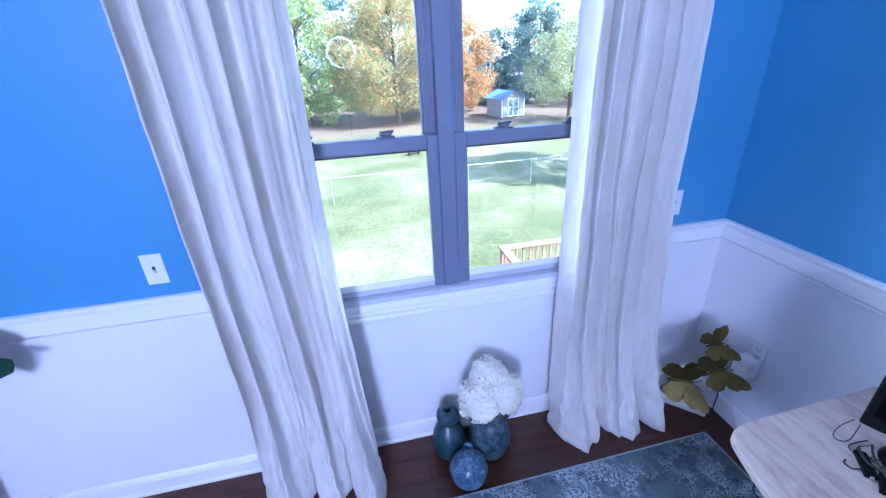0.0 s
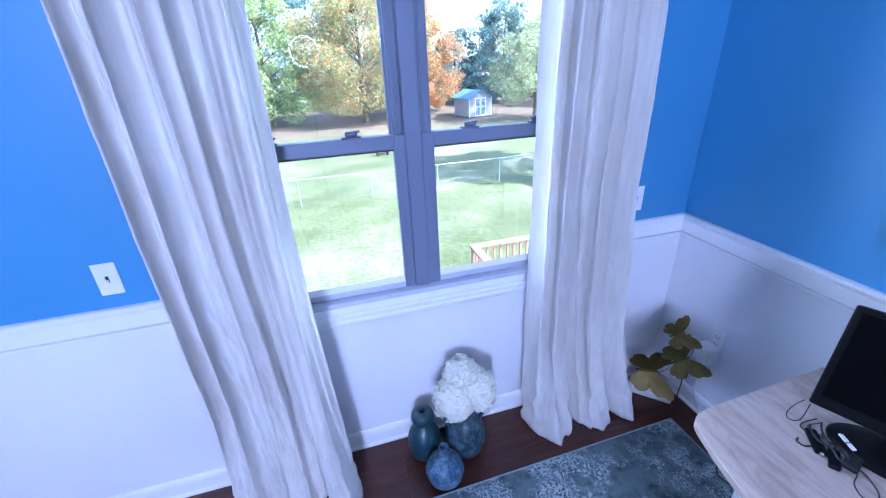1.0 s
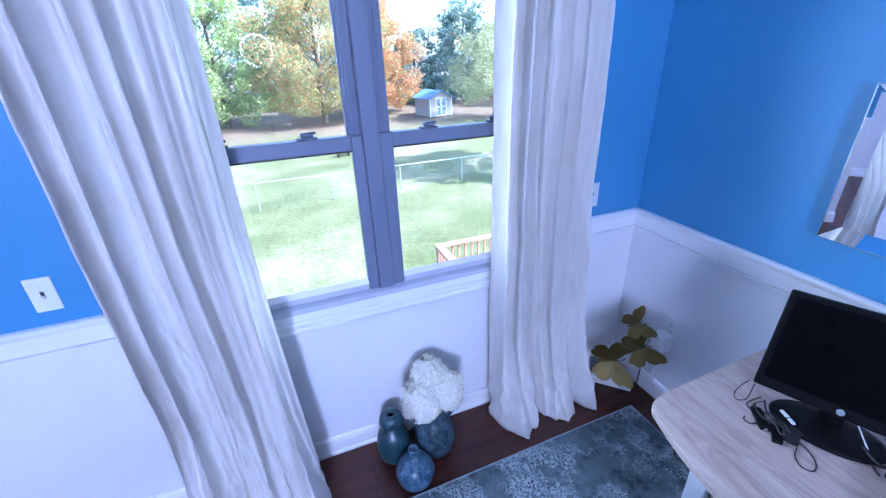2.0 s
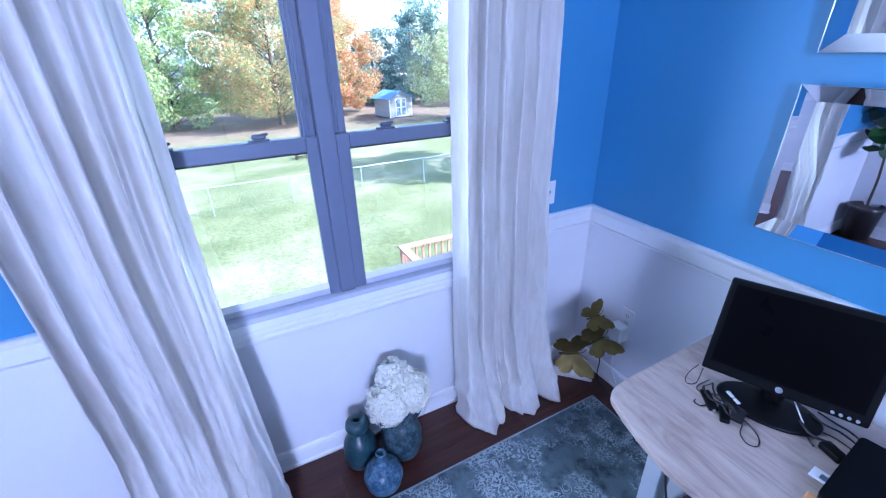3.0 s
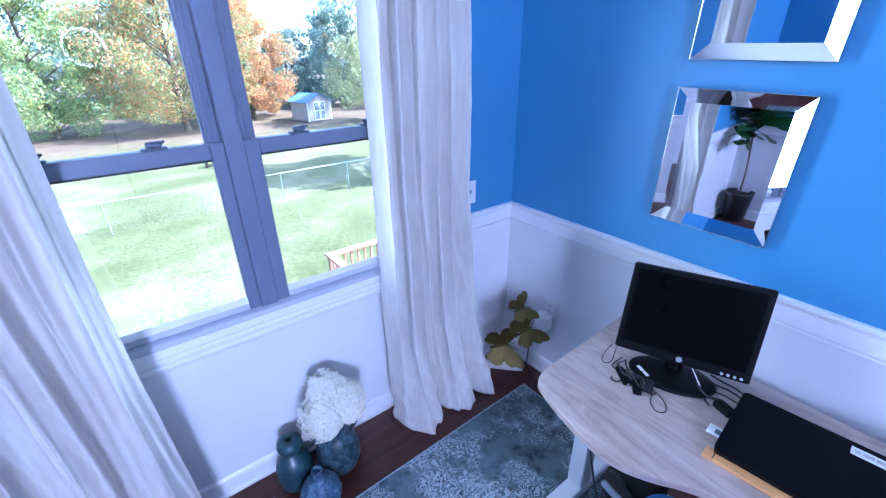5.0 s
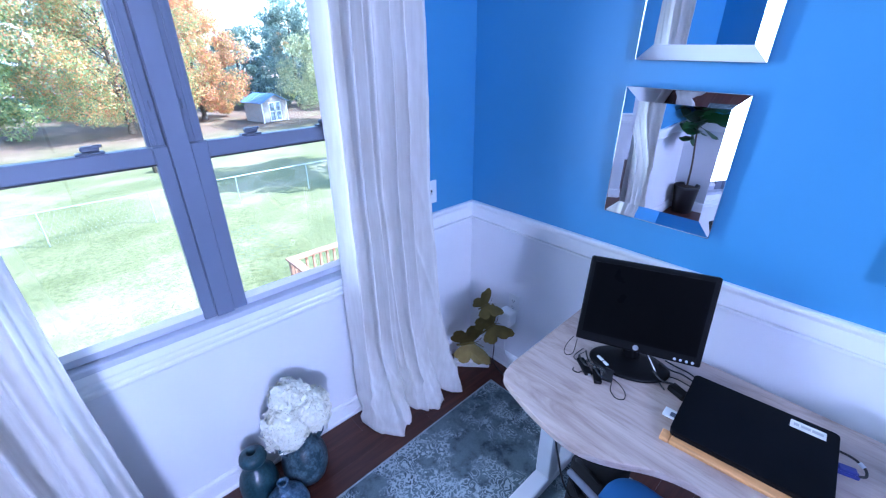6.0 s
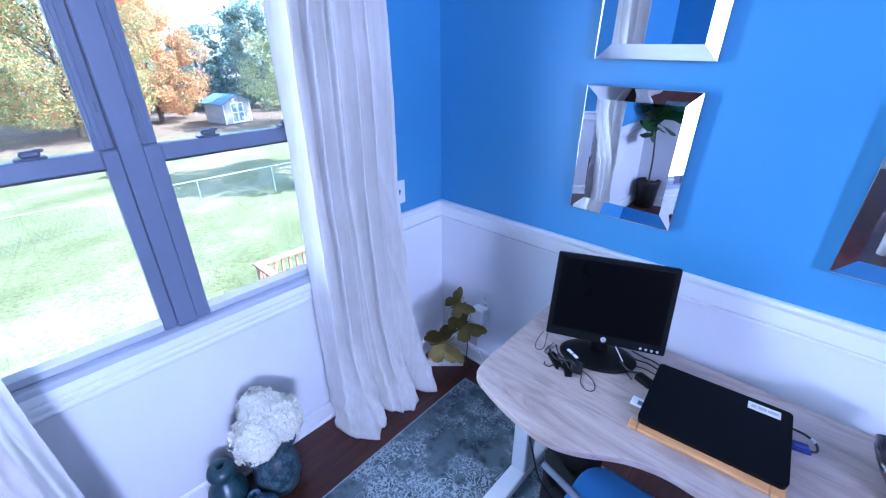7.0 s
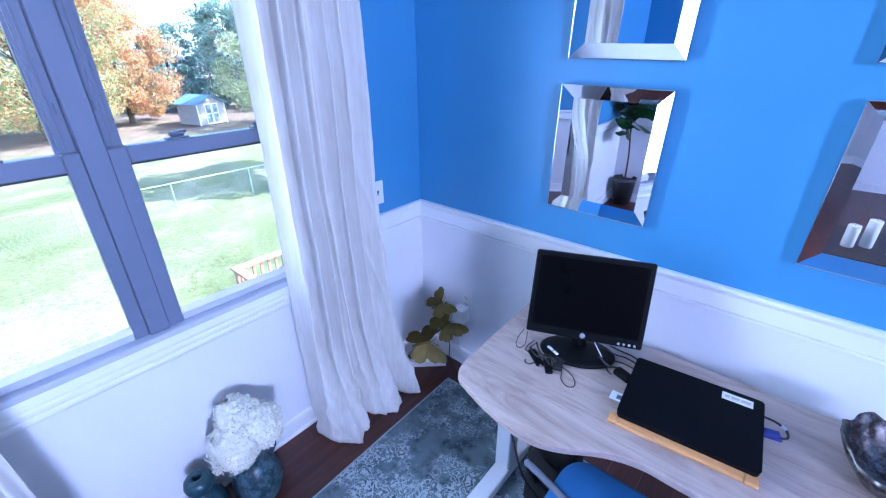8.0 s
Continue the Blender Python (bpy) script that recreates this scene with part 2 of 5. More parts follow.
def lawn():
    """Mown grass with dry patches; leaf litter far off under the trees."""
    m, nt, p = nodes_of("lawn")
    v = coords(nt)
    patch = add(nt, "ShaderNodeTexNoise", Scale=0.35, Detail=6.0, Roughness=0.6)
    tuft = add(nt, "ShaderNodeTexNoise", Scale=7.0, Detail=6.0, Roughness=0.7)
    nt.links.new(v, patch.inputs["Vector"])
    nt.links.new(v, tuft.inputs["Vector"])
    a = ramp(nt, patch.outputs[0], [(0.35, (0.105, 0.122, 0.046)), (0.50, (0.155, 0.165, 0.076)), (0.66, (0.26, 0.24, 0.155))])
    b = ramp(nt, tuft.outputs[0], [(0.3, (0.55, 0.60, 0.50)), (0.65, (1.25, 1.2, 1.15))])
    grass = mixed(nt, 1.0, a, b, "MULTIPLY")
    litter_n = add(nt, "ShaderNodeTexNoise", Scale=2.2, Detail=8.0, Roughness=0.75)
    nt.links.new(v, litter_n.inputs["Vector"])
    litter = ramp(nt, litter_n.outputs[0], [(0.35, (0.085, 0.055, 0.040)), (0.5, (0.17, 0.115, 0.085)), (0.65, (0.25, 0.19, 0.135))])
    sep = nt.nodes.new("ShaderNodeSeparateXYZ")
    nt.links.new(v, sep.inputs[0])
    far = nt.nodes.new("ShaderNodeMapRange")
    far.inputs[1].default_value, far.inputs[2].default_value = 29.0, 37.0
    nt.links.new(sep.outputs[1], far.inputs[0])
    wob = nt.nodes.new("ShaderNodeMath")
    wob.operation = "MULTIPLY"
    nt.links.new(far.outputs[0], wob.inputs[0])
    keep = ramp(nt, patch.outputs[0], [(0.30, (0.4, 0.4, 0.4)), (0.5, (1, 1, 1))])
    nt.links.new(keep, wob.inputs[1])
    nt.links.new(mixed(nt, wob.outputs[0], grass, litter), p.inputs["Base Color"])
    p.inputs["Roughness"].default_value = 0.9
    bumped(nt, p, tuft.outputs[0], 0.8, 0.05)
    return m


def lamp_glow(name, power):
    m, nt, p = nodes_of(name)
    p.inputs["Emission Color"].default_value = (0.69, 0.70, 1.0, 1)
    p.inputs["Emission Strength"].default_value = power
    return m


MIRROR, GLASS, LINEN, FLOORBOARD, OAK, RUG = mirror_glass(), window_glass(), linen(), cherry_floor(), desk_laminate(), rug_pile()
VASE_TEAL = glazed("teal_vase_glass", (0.010, 0.034, 0.048), (0.15, 0.23, 0.27))
VASE_GREY = glazed("grey_teal_vase_glass", (0.014, 0.048, 0.062), (0.050, 0.105, 0.125))
VASE_BLUE = glazed("blue_vase_glass", (0.020, 0.070, 0.13), (0.22, 0.32, 0.42))
BOWL_METAL = glazed("aged_metal_leaf", (0.045, 0.037, 0.035), (0.32, 0.30, 0.30))
BOWL_METAL.node_tree.nodes["Principled BSDF"].inputs["Metallic"].default_value = 0.7
PETAL = leafy("hydrangea_petal", [(0.0, (0.95, 0.91, 0.77)), (0.3, (0.98, 0.95, 0.85)), (1.0, (0.98, 0.96, 0.89))], 0.25, 0.9)
FIG_LEAF = leafy("fig_leaf", [(0.0, (0.012, 0.045, 0.012)), (0.6, (0.02, 0.09, 0.02)), (1.0, (0.06, 0.17, 0.035))], 0.12, 0.35)
ORANGE_LEAF = leafy("autumn_orange_leaf", [(0.0, (0.54, 0.21, 0.13)), (0.20, (0.62, 0.35, 0.17)), (0.38, (0.62, 0.46, 0.20)), (0.54, (0.43, 0.46, 0.21)), (1.0, (0.20, 0.33, 0.17))], 0.45)
RED_LEAF = leafy("autumn_red_leaf", [(0.0, (0.56, 0.19, 0.15)), (0.35, (0.66, 0.34, 0.19)), (0.65, (0.62, 0.43, 0.18)), (1.0, (0.32, 0.37, 0.16))])
LIME_LEAF = leafy("light_green_leaf", [(0.0, (0.25, 0.37, 0.18)), (0.5, (0.40, 0.51, 0.24)), (0.85, (0.56, 0.58, 0.27)), (1.0, (0.66, 0.50, 0.23))])
OLIVE_LEAF = leafy("olive_green_leaf", [(0.0, (0.28, 0.33, 0.19)), (0.5, (0.43, 0.46, 0.27)), (1.0, (0.58, 0.56, 0.34))])
DARK_LEAF = leafy("dark_green_leaf", [(0.0, (0.13, 0.20, 0.19)), (0.6, (0.19, 0.27, 0.24)), (1.0, (0.26, 0.34, 0.27))])
LAWN, GLOW, LAMP_GLOW = lawn(), lamp_glow("dim_ring_diffuser", RING_POWER), lamp_glow("lit_diffuser", LAMP_POWER)


# ---- builders ----
def finish(bm, name, material, smooth=False):
    bmesh.ops.recalc_face_normals(bm, faces=bm.faces[:])
    me = bpy.data.meshes.new(name)
    bm.to_mesh(me)
    bm.free()
    if smooth:
        me.shade_smooth() if hasattr(me, "shade_smooth") else None
    me.materials.append(material)
    return me


def part(name, bm, material, parent, label="", smooth=False):
    ob = new(name, finish(bm, name, material, smooth))
    ob.parent = parent
    return tagged(ob, label)


def thing(name, at, label, category, group="", turn=0.0):
    ob = new(name)
    ob.empty_display_size = 0.05
    ob.matrix_basis = pose(*at, 0, 0, turn)
    return tagged(ob, label, category, group)


def solo(name, bm, material, at, label, category, group="", smooth=False, kind=""):
    ob = new(name, finish(bm, name, material, smooth))
    ob.location = at
    return tagged(ob, label, category, group, kind)


def structure(name, bm, material, label="", parent=None, smooth=False):
    ob = new(name, finish(bm, name, material, smooth))
    ob.parent = parent
    return tagged(ob, label, "", "", "structure")


def block(bm, x0, x1, y0, y1, z0, z1, bevel=0.0, m=None, segs=1):
    made = bmesh.ops.create_cube(bm, size=1.0, matrix=Matrix.LocRotScale(((x0 + x1) / 2, (y0 + y1) / 2, (z0 + z1) / 2), None, (abs(x1 - x0), abs(y1 - y0), abs(z1 - z0))))
    vs = made["verts"]
    if bevel:
        es = list({e for v in vs for e in v.link_edges})
        got = bmesh.ops.bevel(bm, geom=es, offset=bevel, segments=segs, affect="EDGES", profile=0.5)
        vs = list({v for f in got["faces"] for v in f.verts} | {v for v in vs if v.is_valid})
        seen = set(vs)
        for v in list(vs):
            for e in v.link_edges:
                seen.add(e.other_vert(v))
        vs = list(seen)
    if m is not None:
        bmesh.ops.transform(bm, matrix=m, verts=vs)
    return bm


def boxed(*a, **k):
    return block(bmesh.new(), *a, **k)


def lathe(profile, seg=40, wobble=0.0):
    """A turned body from (radius, height) pairs."""
    bm = bmesh.new()
    rings = []
    for r, z in profile:
        rings.append([bm.verts.new((r * math.cos(a) * (1 + wobble * math.sin(3 * a + 9 * z)), r * math.sin(a), z)) for a in (2 * math.pi * i / seg for i in range(seg))])
    for a, b in zip(rings, rings[1:]):
        for i in range(seg):
            bm.faces.new((a[i], a[(i + 1) % seg], b[(i + 1) % seg], b[i]))
    bm.faces.new(rings[0][::-1])
    bm.faces.new(rings[-1])
    return bm


def tube(bm, pts, r, seg=8, taper=1.0):
    """A round bar along a line of points."""
    pts = [Vector(p) for p in pts]
    rings = []
    for i, p in enumerate(pts):
        d = (pts[min(i + 1, len(pts) - 1)] - pts[max(i - 1, 0)]).normalized()
        side = d.cross(Vector((0.31, 0.17, 0.93))).normalized()
        if side.length < 0.5:
            side = d.cross(Vector((1, 0, 0))).normalized()
        up = d.cross(side)
        rr = r * (1 + (taper - 1) * i / max(1, len(pts) - 1))
        rings.append([bm.verts.new(p + rr * (math.cos(a) * side + math.sin(a) * up)) for a in (2 * math.pi * k / seg for k in range(seg))])
    for a, b in zip(rings, rings[1:]):
        for k in range(seg):
            bm.faces.new((a[k], a[(k + 1) % seg], b[(k + 1) % seg], b[k]))
    bm.faces.new(rings[0][::-1])
    bm.faces.new(rings[-1])
    return bm


def spline(ctrl, n=10):
    """A smooth line through a few points."""
    c = [Vector(p) for p in ctrl]
    c = [2 * c[0] - c[1]] + c + [2 * c[-1] - c[-2]]
    out = []
    for a, b, d, e in zip(c, c[1:], c[2:], c[3:]):
        for i in range(n):
            t = i / n
            out.append(0.5 * ((2 * b) + (d - a) * t + (2 * a - 5 * b + 4 * d - e) * t * t + (3 * b - a - 3 * d + e) * t ** 3))
    return out + [c[-2]]


def slab(outline, z0, z1, bevel=0.0):
    """An upright prism over a flat outline."""
    bm = bmesh.new()
    f = bm.faces.new([bm.verts.new((x, y, z0)) for x, y in outline])
    got = bmesh.ops.extrude_face_region(bm, geom=[f])
    bmesh.ops.translate(bm, vec=(0, 0, z1 - z0), verts=[v for v in got["geom"] if isinstance(v, bmesh.types.BMVert)])
    if bevel:
        es = [e for e in bm.edges if abs(e.verts[0].co.z - e.verts[1].co.z) < 1e-6]
        bmesh.ops.bevel(bm, geom=es, offset=bevel, segments=2, affect="EDGES", profile=0.5)
    return bm


def profile_run(profile, a, b, out, up=(0, 0, 1)):
    """A moulding: the profile (out, up) swept from a to b."""
    bm = bmesh.new()
    a, b, out, up = Vector(a), Vector(b), Vector(out), Vector(up)
    ends = [[bm.verts.new(p + out * o + up * u) for o, u in profile] for p in (a, b)]
    n = len(profile)
    for i in range(n):
        bm.faces.new((ends[0][i], ends[0][(i + 1) % n], ends[1][(i + 1) % n], ends[1][i]))
    bm.faces.new(ends[0])
    bm.faces.new(ends[1][::-1])
    return bm


def crease_shade(ob, angle=35):
    ob.data.shade_smooth() if hasattr(ob.data, "shade_smooth") else None
    ob.data.set_sharp_from_angle(angle=radians(angle)) if hasattr(ob.data, "set_sharp_from_angle") else None
    return ob

# ---- the room ----
XW, YS, ZC = -3.42, -5.4, 2.44          # west wall, south wall, ceiling
XO, YO = -5.2, -1.35                     # the room widens to the west beyond a short wall
RAIL_LOW = 0.866                         # foot of the chair rail
WX0, WX1, WZ0, WZ1 = -2.02, -0.60, 0.80, 2.06   # window opening
T = 0.14                                 # wall thickness


def wall_with_window():
    bm = bmesh.new()
    block(bm, XW - T, WX0, 0, T, RAIL_LOW, ZC)
    block(bm, WX1, T, 0, T, RAIL_LOW, ZC)
    block(bm, WX0, WX1, 0, T, WZ1, ZC)
    return bm


structure("floor_slab", boxed(XO - T, T, YS - T, T, -0.25, -0.018), DARK_WOOD, "wooden subfloor")
structure("ceiling", boxed(XO - T, T, YS - T, T, ZC, ZC + 0.12), CEILING_PAINT, "plain white ceiling")
structure("wall_north", wall_with_window(), BLUE_PAINT, "bright blue painted wall round the window")
low = bmesh.new()
block(low, XW - T, WX0, 0, T, -0.2, RAIL_LOW)
block(low, WX1, T, 0, T, -0.2, RAIL_LOW)
block(low, WX0, WX1, 0, T, -0.2, WZ0)
structure("wall_north_lower", low, WHITE_PAINT, "white painted lower wall below the chair rail")
for name, x0, x1, y0, y1 in (("wall_east", 0, T, YS - T, 0), ("wall_west", XW - T, XW, YO, 0), ("wall_south", XO, 0, YS - T, YS), ("wall_far_west", XO - T, XO, YS - T, YO), ("wall_hall", XO - T, XW - T, YO, YO + T)):
    structure(name, boxed(x0, x1, y0, y1, RAIL_LOW, ZC), BLUE_PAINT, "bright blue painted upper wall")
    structure(name + "_lower", boxed(x0, x1, y0, y1, -0.2, RAIL_LOW), WHITE_PAINT, "white painted lower wall")
structure("house_base", boxed(XO - 0.5, 3.0, YS - 0.5, T - 0.002, -4.1, -0.26), HOUSE_SIDING, "plain siding below the room")
structure("roof", slab([(XO - 0.6, YS - 0.6), (3.1, YS - 0.6), (3.1, T + 0.1), (XO - 0.6, T + 0.1)], ZC + 0.13, ZC + 0.3), HOUSE_SIDING, "plain roof over the room")

# chair rail: capped board with a bead at its foot
RAIL_PROFILE = [(0, 0), (0.013, 0), (0.017, 0.003), (0.017, 0.007), (0.013, 0.010), (0.002, 0.0105), (0.002, 0.0150), (0.012, 0.0155), (0.012, 0.072), (0.016, 0.078), (0.021, 0.088), (0.021, 0.098), (0.016, 0.102), (0, 0.102)]
BASE_PROFILE = [(0, 0), (0.020, 0), (0.020, 0.012), (0.013, 0.020), (0.013, 0.074), (0.010, 0.082), (0.013, 0.088), (0.006, 0.098), (0, 0.100)]
RUNS = (("north", (XW, 0), (-2.105, 0), (0, -1)), ("north", (-0.515, 0), (0, 0), (0, -1)), ("east", (0, 0), (0, YS), (-1, 0)), ("south", (0, YS), (XO, YS), (0, 1)), ("far_west", (XO, YS), (XO, YO), (1, 0)), ("hall", (XO, YO), (XW, YO), (0, -1)), ("west", (XW, YO), (XW, 0), (1, 0)))
for side, a, b, out in RUNS:
    structure("trim_chair_rail_" + side, profile_run(RAIL_PROFILE, (*a, RAIL_LOW), (*b, RAIL_LOW), (*out, 0)), TRIM_PAINT, "white chair rail with a bead at its foot")
for side, a, b, out in (("north", (XW, 0), (0, 0), (0, -1)), *RUNS[2:]):
    structure("baseboard_" + side, profile_run(BASE_PROFILE, (*a, 0), (*b, 0), (*out, 0)), TRIM_PAINT, "white baseboard with a moulded top")


# ---- the window ----
def window_unit():
    root = tagged(new("window_1"), "white double window with two double-hung sashes", "window", "", "structure")
    yc = 0.0
    # moulded casing round the opening
    case = [(0, 0), (0.014, 0), (0.020, 0.010), (0.020, 0.020), (0.014, 0.026), (0.018, 0.034), (0.018, 0.044), (0.012, 0.050), (0.015, 0.060), (0.010, 0.085), (0, 0.085)]
    part("casing", profile_run(case, (WX0 - 0.085, yc, WZ0 - 0.085), (WX1 + 0.085, yc, WZ0 - 0.085), (0, -1, 0)), TRIM_PAINT, root, "moulded white casing")
    part("casing", profile_run(case, (WX0 - 0.085, yc, WZ1 + 0.085), (WX1 + 0.085, yc, WZ1 + 0.085), (0, -1, 0), (0, 0, -1)), TRIM_PAINT, root)
    part("casing", profile_run(case, (WX0 - 0.085, yc, WZ0), (WX0 - 0.085, yc, WZ1), (0, -1, 0), (1, 0, 0)), TRIM_PAINT, root)
    part("casing", profile_run(case, (WX1 + 0.085, yc, WZ0), (WX1 + 0.085, yc, WZ1), (0, -1, 0), (-1, 0, 0)), TRIM_PAINT, root)
    # flat sill board and mullion cover
    part("window_sill", boxed(WX0, WX1, -0.010, 0.135, WZ0 - 0.001, 0.822, 0.003), SILL_PAINT, root, "flat painted sill")
    part("mullion", boxed(-1.3445, -1.2845, 0.015, 0.13, 0.823, WZ1, 0.002), BACKLIT_SASH_PAINT, root, "flat white mullion between the sashes, coloured dark as if backlit")
    part("jamb", boxed(WX0, WX0 + 0.016, 0.0, 0.135, 0.823, WZ1, 0.002), BACKLIT_SASH_PAINT, root)
    part("jamb", boxed(WX1 - 0.016, WX1, 0.0, 0.135, 0.823, WZ1, 0.002), BACKLIT_SASH_PAINT, root)
    part("jamb", boxed(WX0 + 0.017, WX1 - 0.017, 0.0, 0.135, WZ1 - 0.018, WZ1, 0.002), BACKLIT_SASH_PAINT, root)
    for gx0, gx1, s0, s1 in ((-1.962, -1.387, -2.002, -1.345), (-1.235, -0.660, -1.284, -0.618)):
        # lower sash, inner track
        sash = part("sash", boxed(s0, gx0, 0.022, 0.058, 0.824, 1.452, 0.003), BACKLIT_SASH_PAINT, root, "white lower sash, coloured dark as if backlit")
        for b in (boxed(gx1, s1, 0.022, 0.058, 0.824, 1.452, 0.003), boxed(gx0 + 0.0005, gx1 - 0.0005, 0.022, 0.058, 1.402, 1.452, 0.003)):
            part("sash_rail", b, BACKLIT_SASH_PAINT, sash)
        # light caught by this rail is painted in with the paler sill paint
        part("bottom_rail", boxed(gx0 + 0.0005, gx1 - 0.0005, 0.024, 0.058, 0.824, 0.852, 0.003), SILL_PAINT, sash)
        part("glazing_gasket", boxed(gx0, gx1, 0.026, 0.036, 1.396, 1.4015), DARK_SLOT, sash, "black gasket under the meeting rail")
        p = part("pane", boxed(gx0 - 0.004, gx1 + 0.004, 0.042, 0.046, 0.850, 1.404), GLASS, sash, "clear glass pane")
        p.visible_shadow = False
        # bottom rail lip; paler trim paint puts the sky's light into its colour
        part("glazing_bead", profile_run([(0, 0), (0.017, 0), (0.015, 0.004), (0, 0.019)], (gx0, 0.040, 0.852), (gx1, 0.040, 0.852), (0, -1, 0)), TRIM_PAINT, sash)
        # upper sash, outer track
        up = part("sash", boxed(s0, gx0 + 0.004, 0.070, 0.104, 1.40, 2.04, 0.003), BACKLIT_SASH_PAINT, root, "white upper sash, coloured dark as if backlit")
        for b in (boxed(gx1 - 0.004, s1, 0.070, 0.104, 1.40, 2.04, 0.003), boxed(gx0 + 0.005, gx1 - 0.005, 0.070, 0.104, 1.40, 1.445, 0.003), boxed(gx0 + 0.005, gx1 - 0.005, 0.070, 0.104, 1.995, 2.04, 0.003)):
            part("sash_rail", b, BACKLIT_SASH_PAINT, up)
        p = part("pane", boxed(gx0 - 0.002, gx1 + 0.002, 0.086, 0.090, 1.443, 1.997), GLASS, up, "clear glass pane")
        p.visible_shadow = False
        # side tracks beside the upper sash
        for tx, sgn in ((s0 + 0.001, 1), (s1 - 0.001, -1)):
            part("track", boxed(tx, tx + sgn * 0.036, 0.052, 0.0695, 1.4525, 2.04, 0.001), BACKLIT_SASH_PAINT, root)
            part("track", boxed(tx + sgn * 0.020, tx + sgn * 0.025, 0.046, 0.0515, 1.4525, 2.04, 0.001), BACKLIT_SASH_PAINT, root)
            b = boxed(tx + sgn * 0.010, tx + sgn * 0.014, 0.048, 0.0515, 1.555, 1.585, 0.001)
            part("tilt_latch", b, plain_lock, root, "small metal latch in the track")
        # two cam locks on each meeting rail
        for k in (0.255, 0.745):
            lx = gx0 + (gx1 - gx0) * (1 - k)
            lock = bmesh.new()
            block(lock, lx - 0.034, lx + 0.034, 0.026, 0.056, 1.4525, 1.459, 0.002)
            block(lock, lx - 0.020, lx + 0.024, 0.030, 0.054, 1.459, 1.476, 0.005)
            block(lock, lx + 0.010, lx + 0.032, 0.034, 0.044, 1.470, 1.478, 0.002)
            part("sash_lock", lock, plain_lock, sash, "grey sash lock")
    return root


plain_lock = plain("grey_lock_metal", (0.15, 0.17, 0.22), 0.45, 0.3, bump=0.0)
window_unit()


def cover_plate(name, at, turn, label, category, toggle):
    root = thing(name, at, label, category, turn=turn)
    part("plate", boxed(-0.035, 0.035, -0.006, 0, -0.058, 0.058, 0.003, segs=2), PLASTIC, root)
    if toggle:
        part("slot", boxed(-0.005, 0.005, -0.0068, -0.0055, -0.012, 0.012), DARK_SLOT, root, "dark switch slot")
        part("toggle", boxed(-0.0035, 0.0035, -0.018, -0.0068, -0.010, -0.001, 0.001), PLASTIC, root, "white toggle")
        for z in (-0.030, 0.030):
            part("screw", boxed(-0.003, 0.003, -0.0072, -0.006, z - 0.003, z + 0.003, 0.001), PLASTIC, root)
    else:
        for z in (-0.020, 0.020):
            sock = part("socket", boxed(-0.016, 0.016, -0.0080, -0.006, z - 0.013, z + 0.013, 0.0015), PLASTIC, root)
            for x in (-0.007, 0.007):
                part("slot", boxed(x - 0.0012, x + 0.0012, -0.0085, -0.0079, z - 0.002, z + 0.007), DARK_SLOT, sock)
            part("slot", boxed(-0.0022, 0.0022, -0.0085, -0.0079, z - 0.009, z - 0.005), DARK_SLOT, sock)
    return root


cover_plate("light_switch", (-2.388, 0, 1.076), 0, "white light switch plate on the blue wall", "switch", True)
cover_plate("light_switch", (-0.303, 0, 1.078), 0, "white switch plate beside the curtain", "switch", True)
cover_plate("wall_outlet", (0, -0.335, 0.445), -90, "white wall outlet low on the white wall", "outlet", False)
adapter = thing("power_adapter", (-0.006, -0.322, 0.385), "white cube power adapter plugged into the outlet", "adapter")
part("body", boxed(-0.070, -0.0035, -0.045, 0.035, -0.055, 0.035, 0.010, segs=2), PLASTIC, adapter)
part("cord", tube(bmesh.new(), spline([(-0.04, 0.0, -0.053), (-0.045, -0.005, -0.15), (-0.03, 0.0, -0.26), (-0.02, -0.06, -0.378)]), 0.0028), PLASTIC, adapter, "thin white cord")


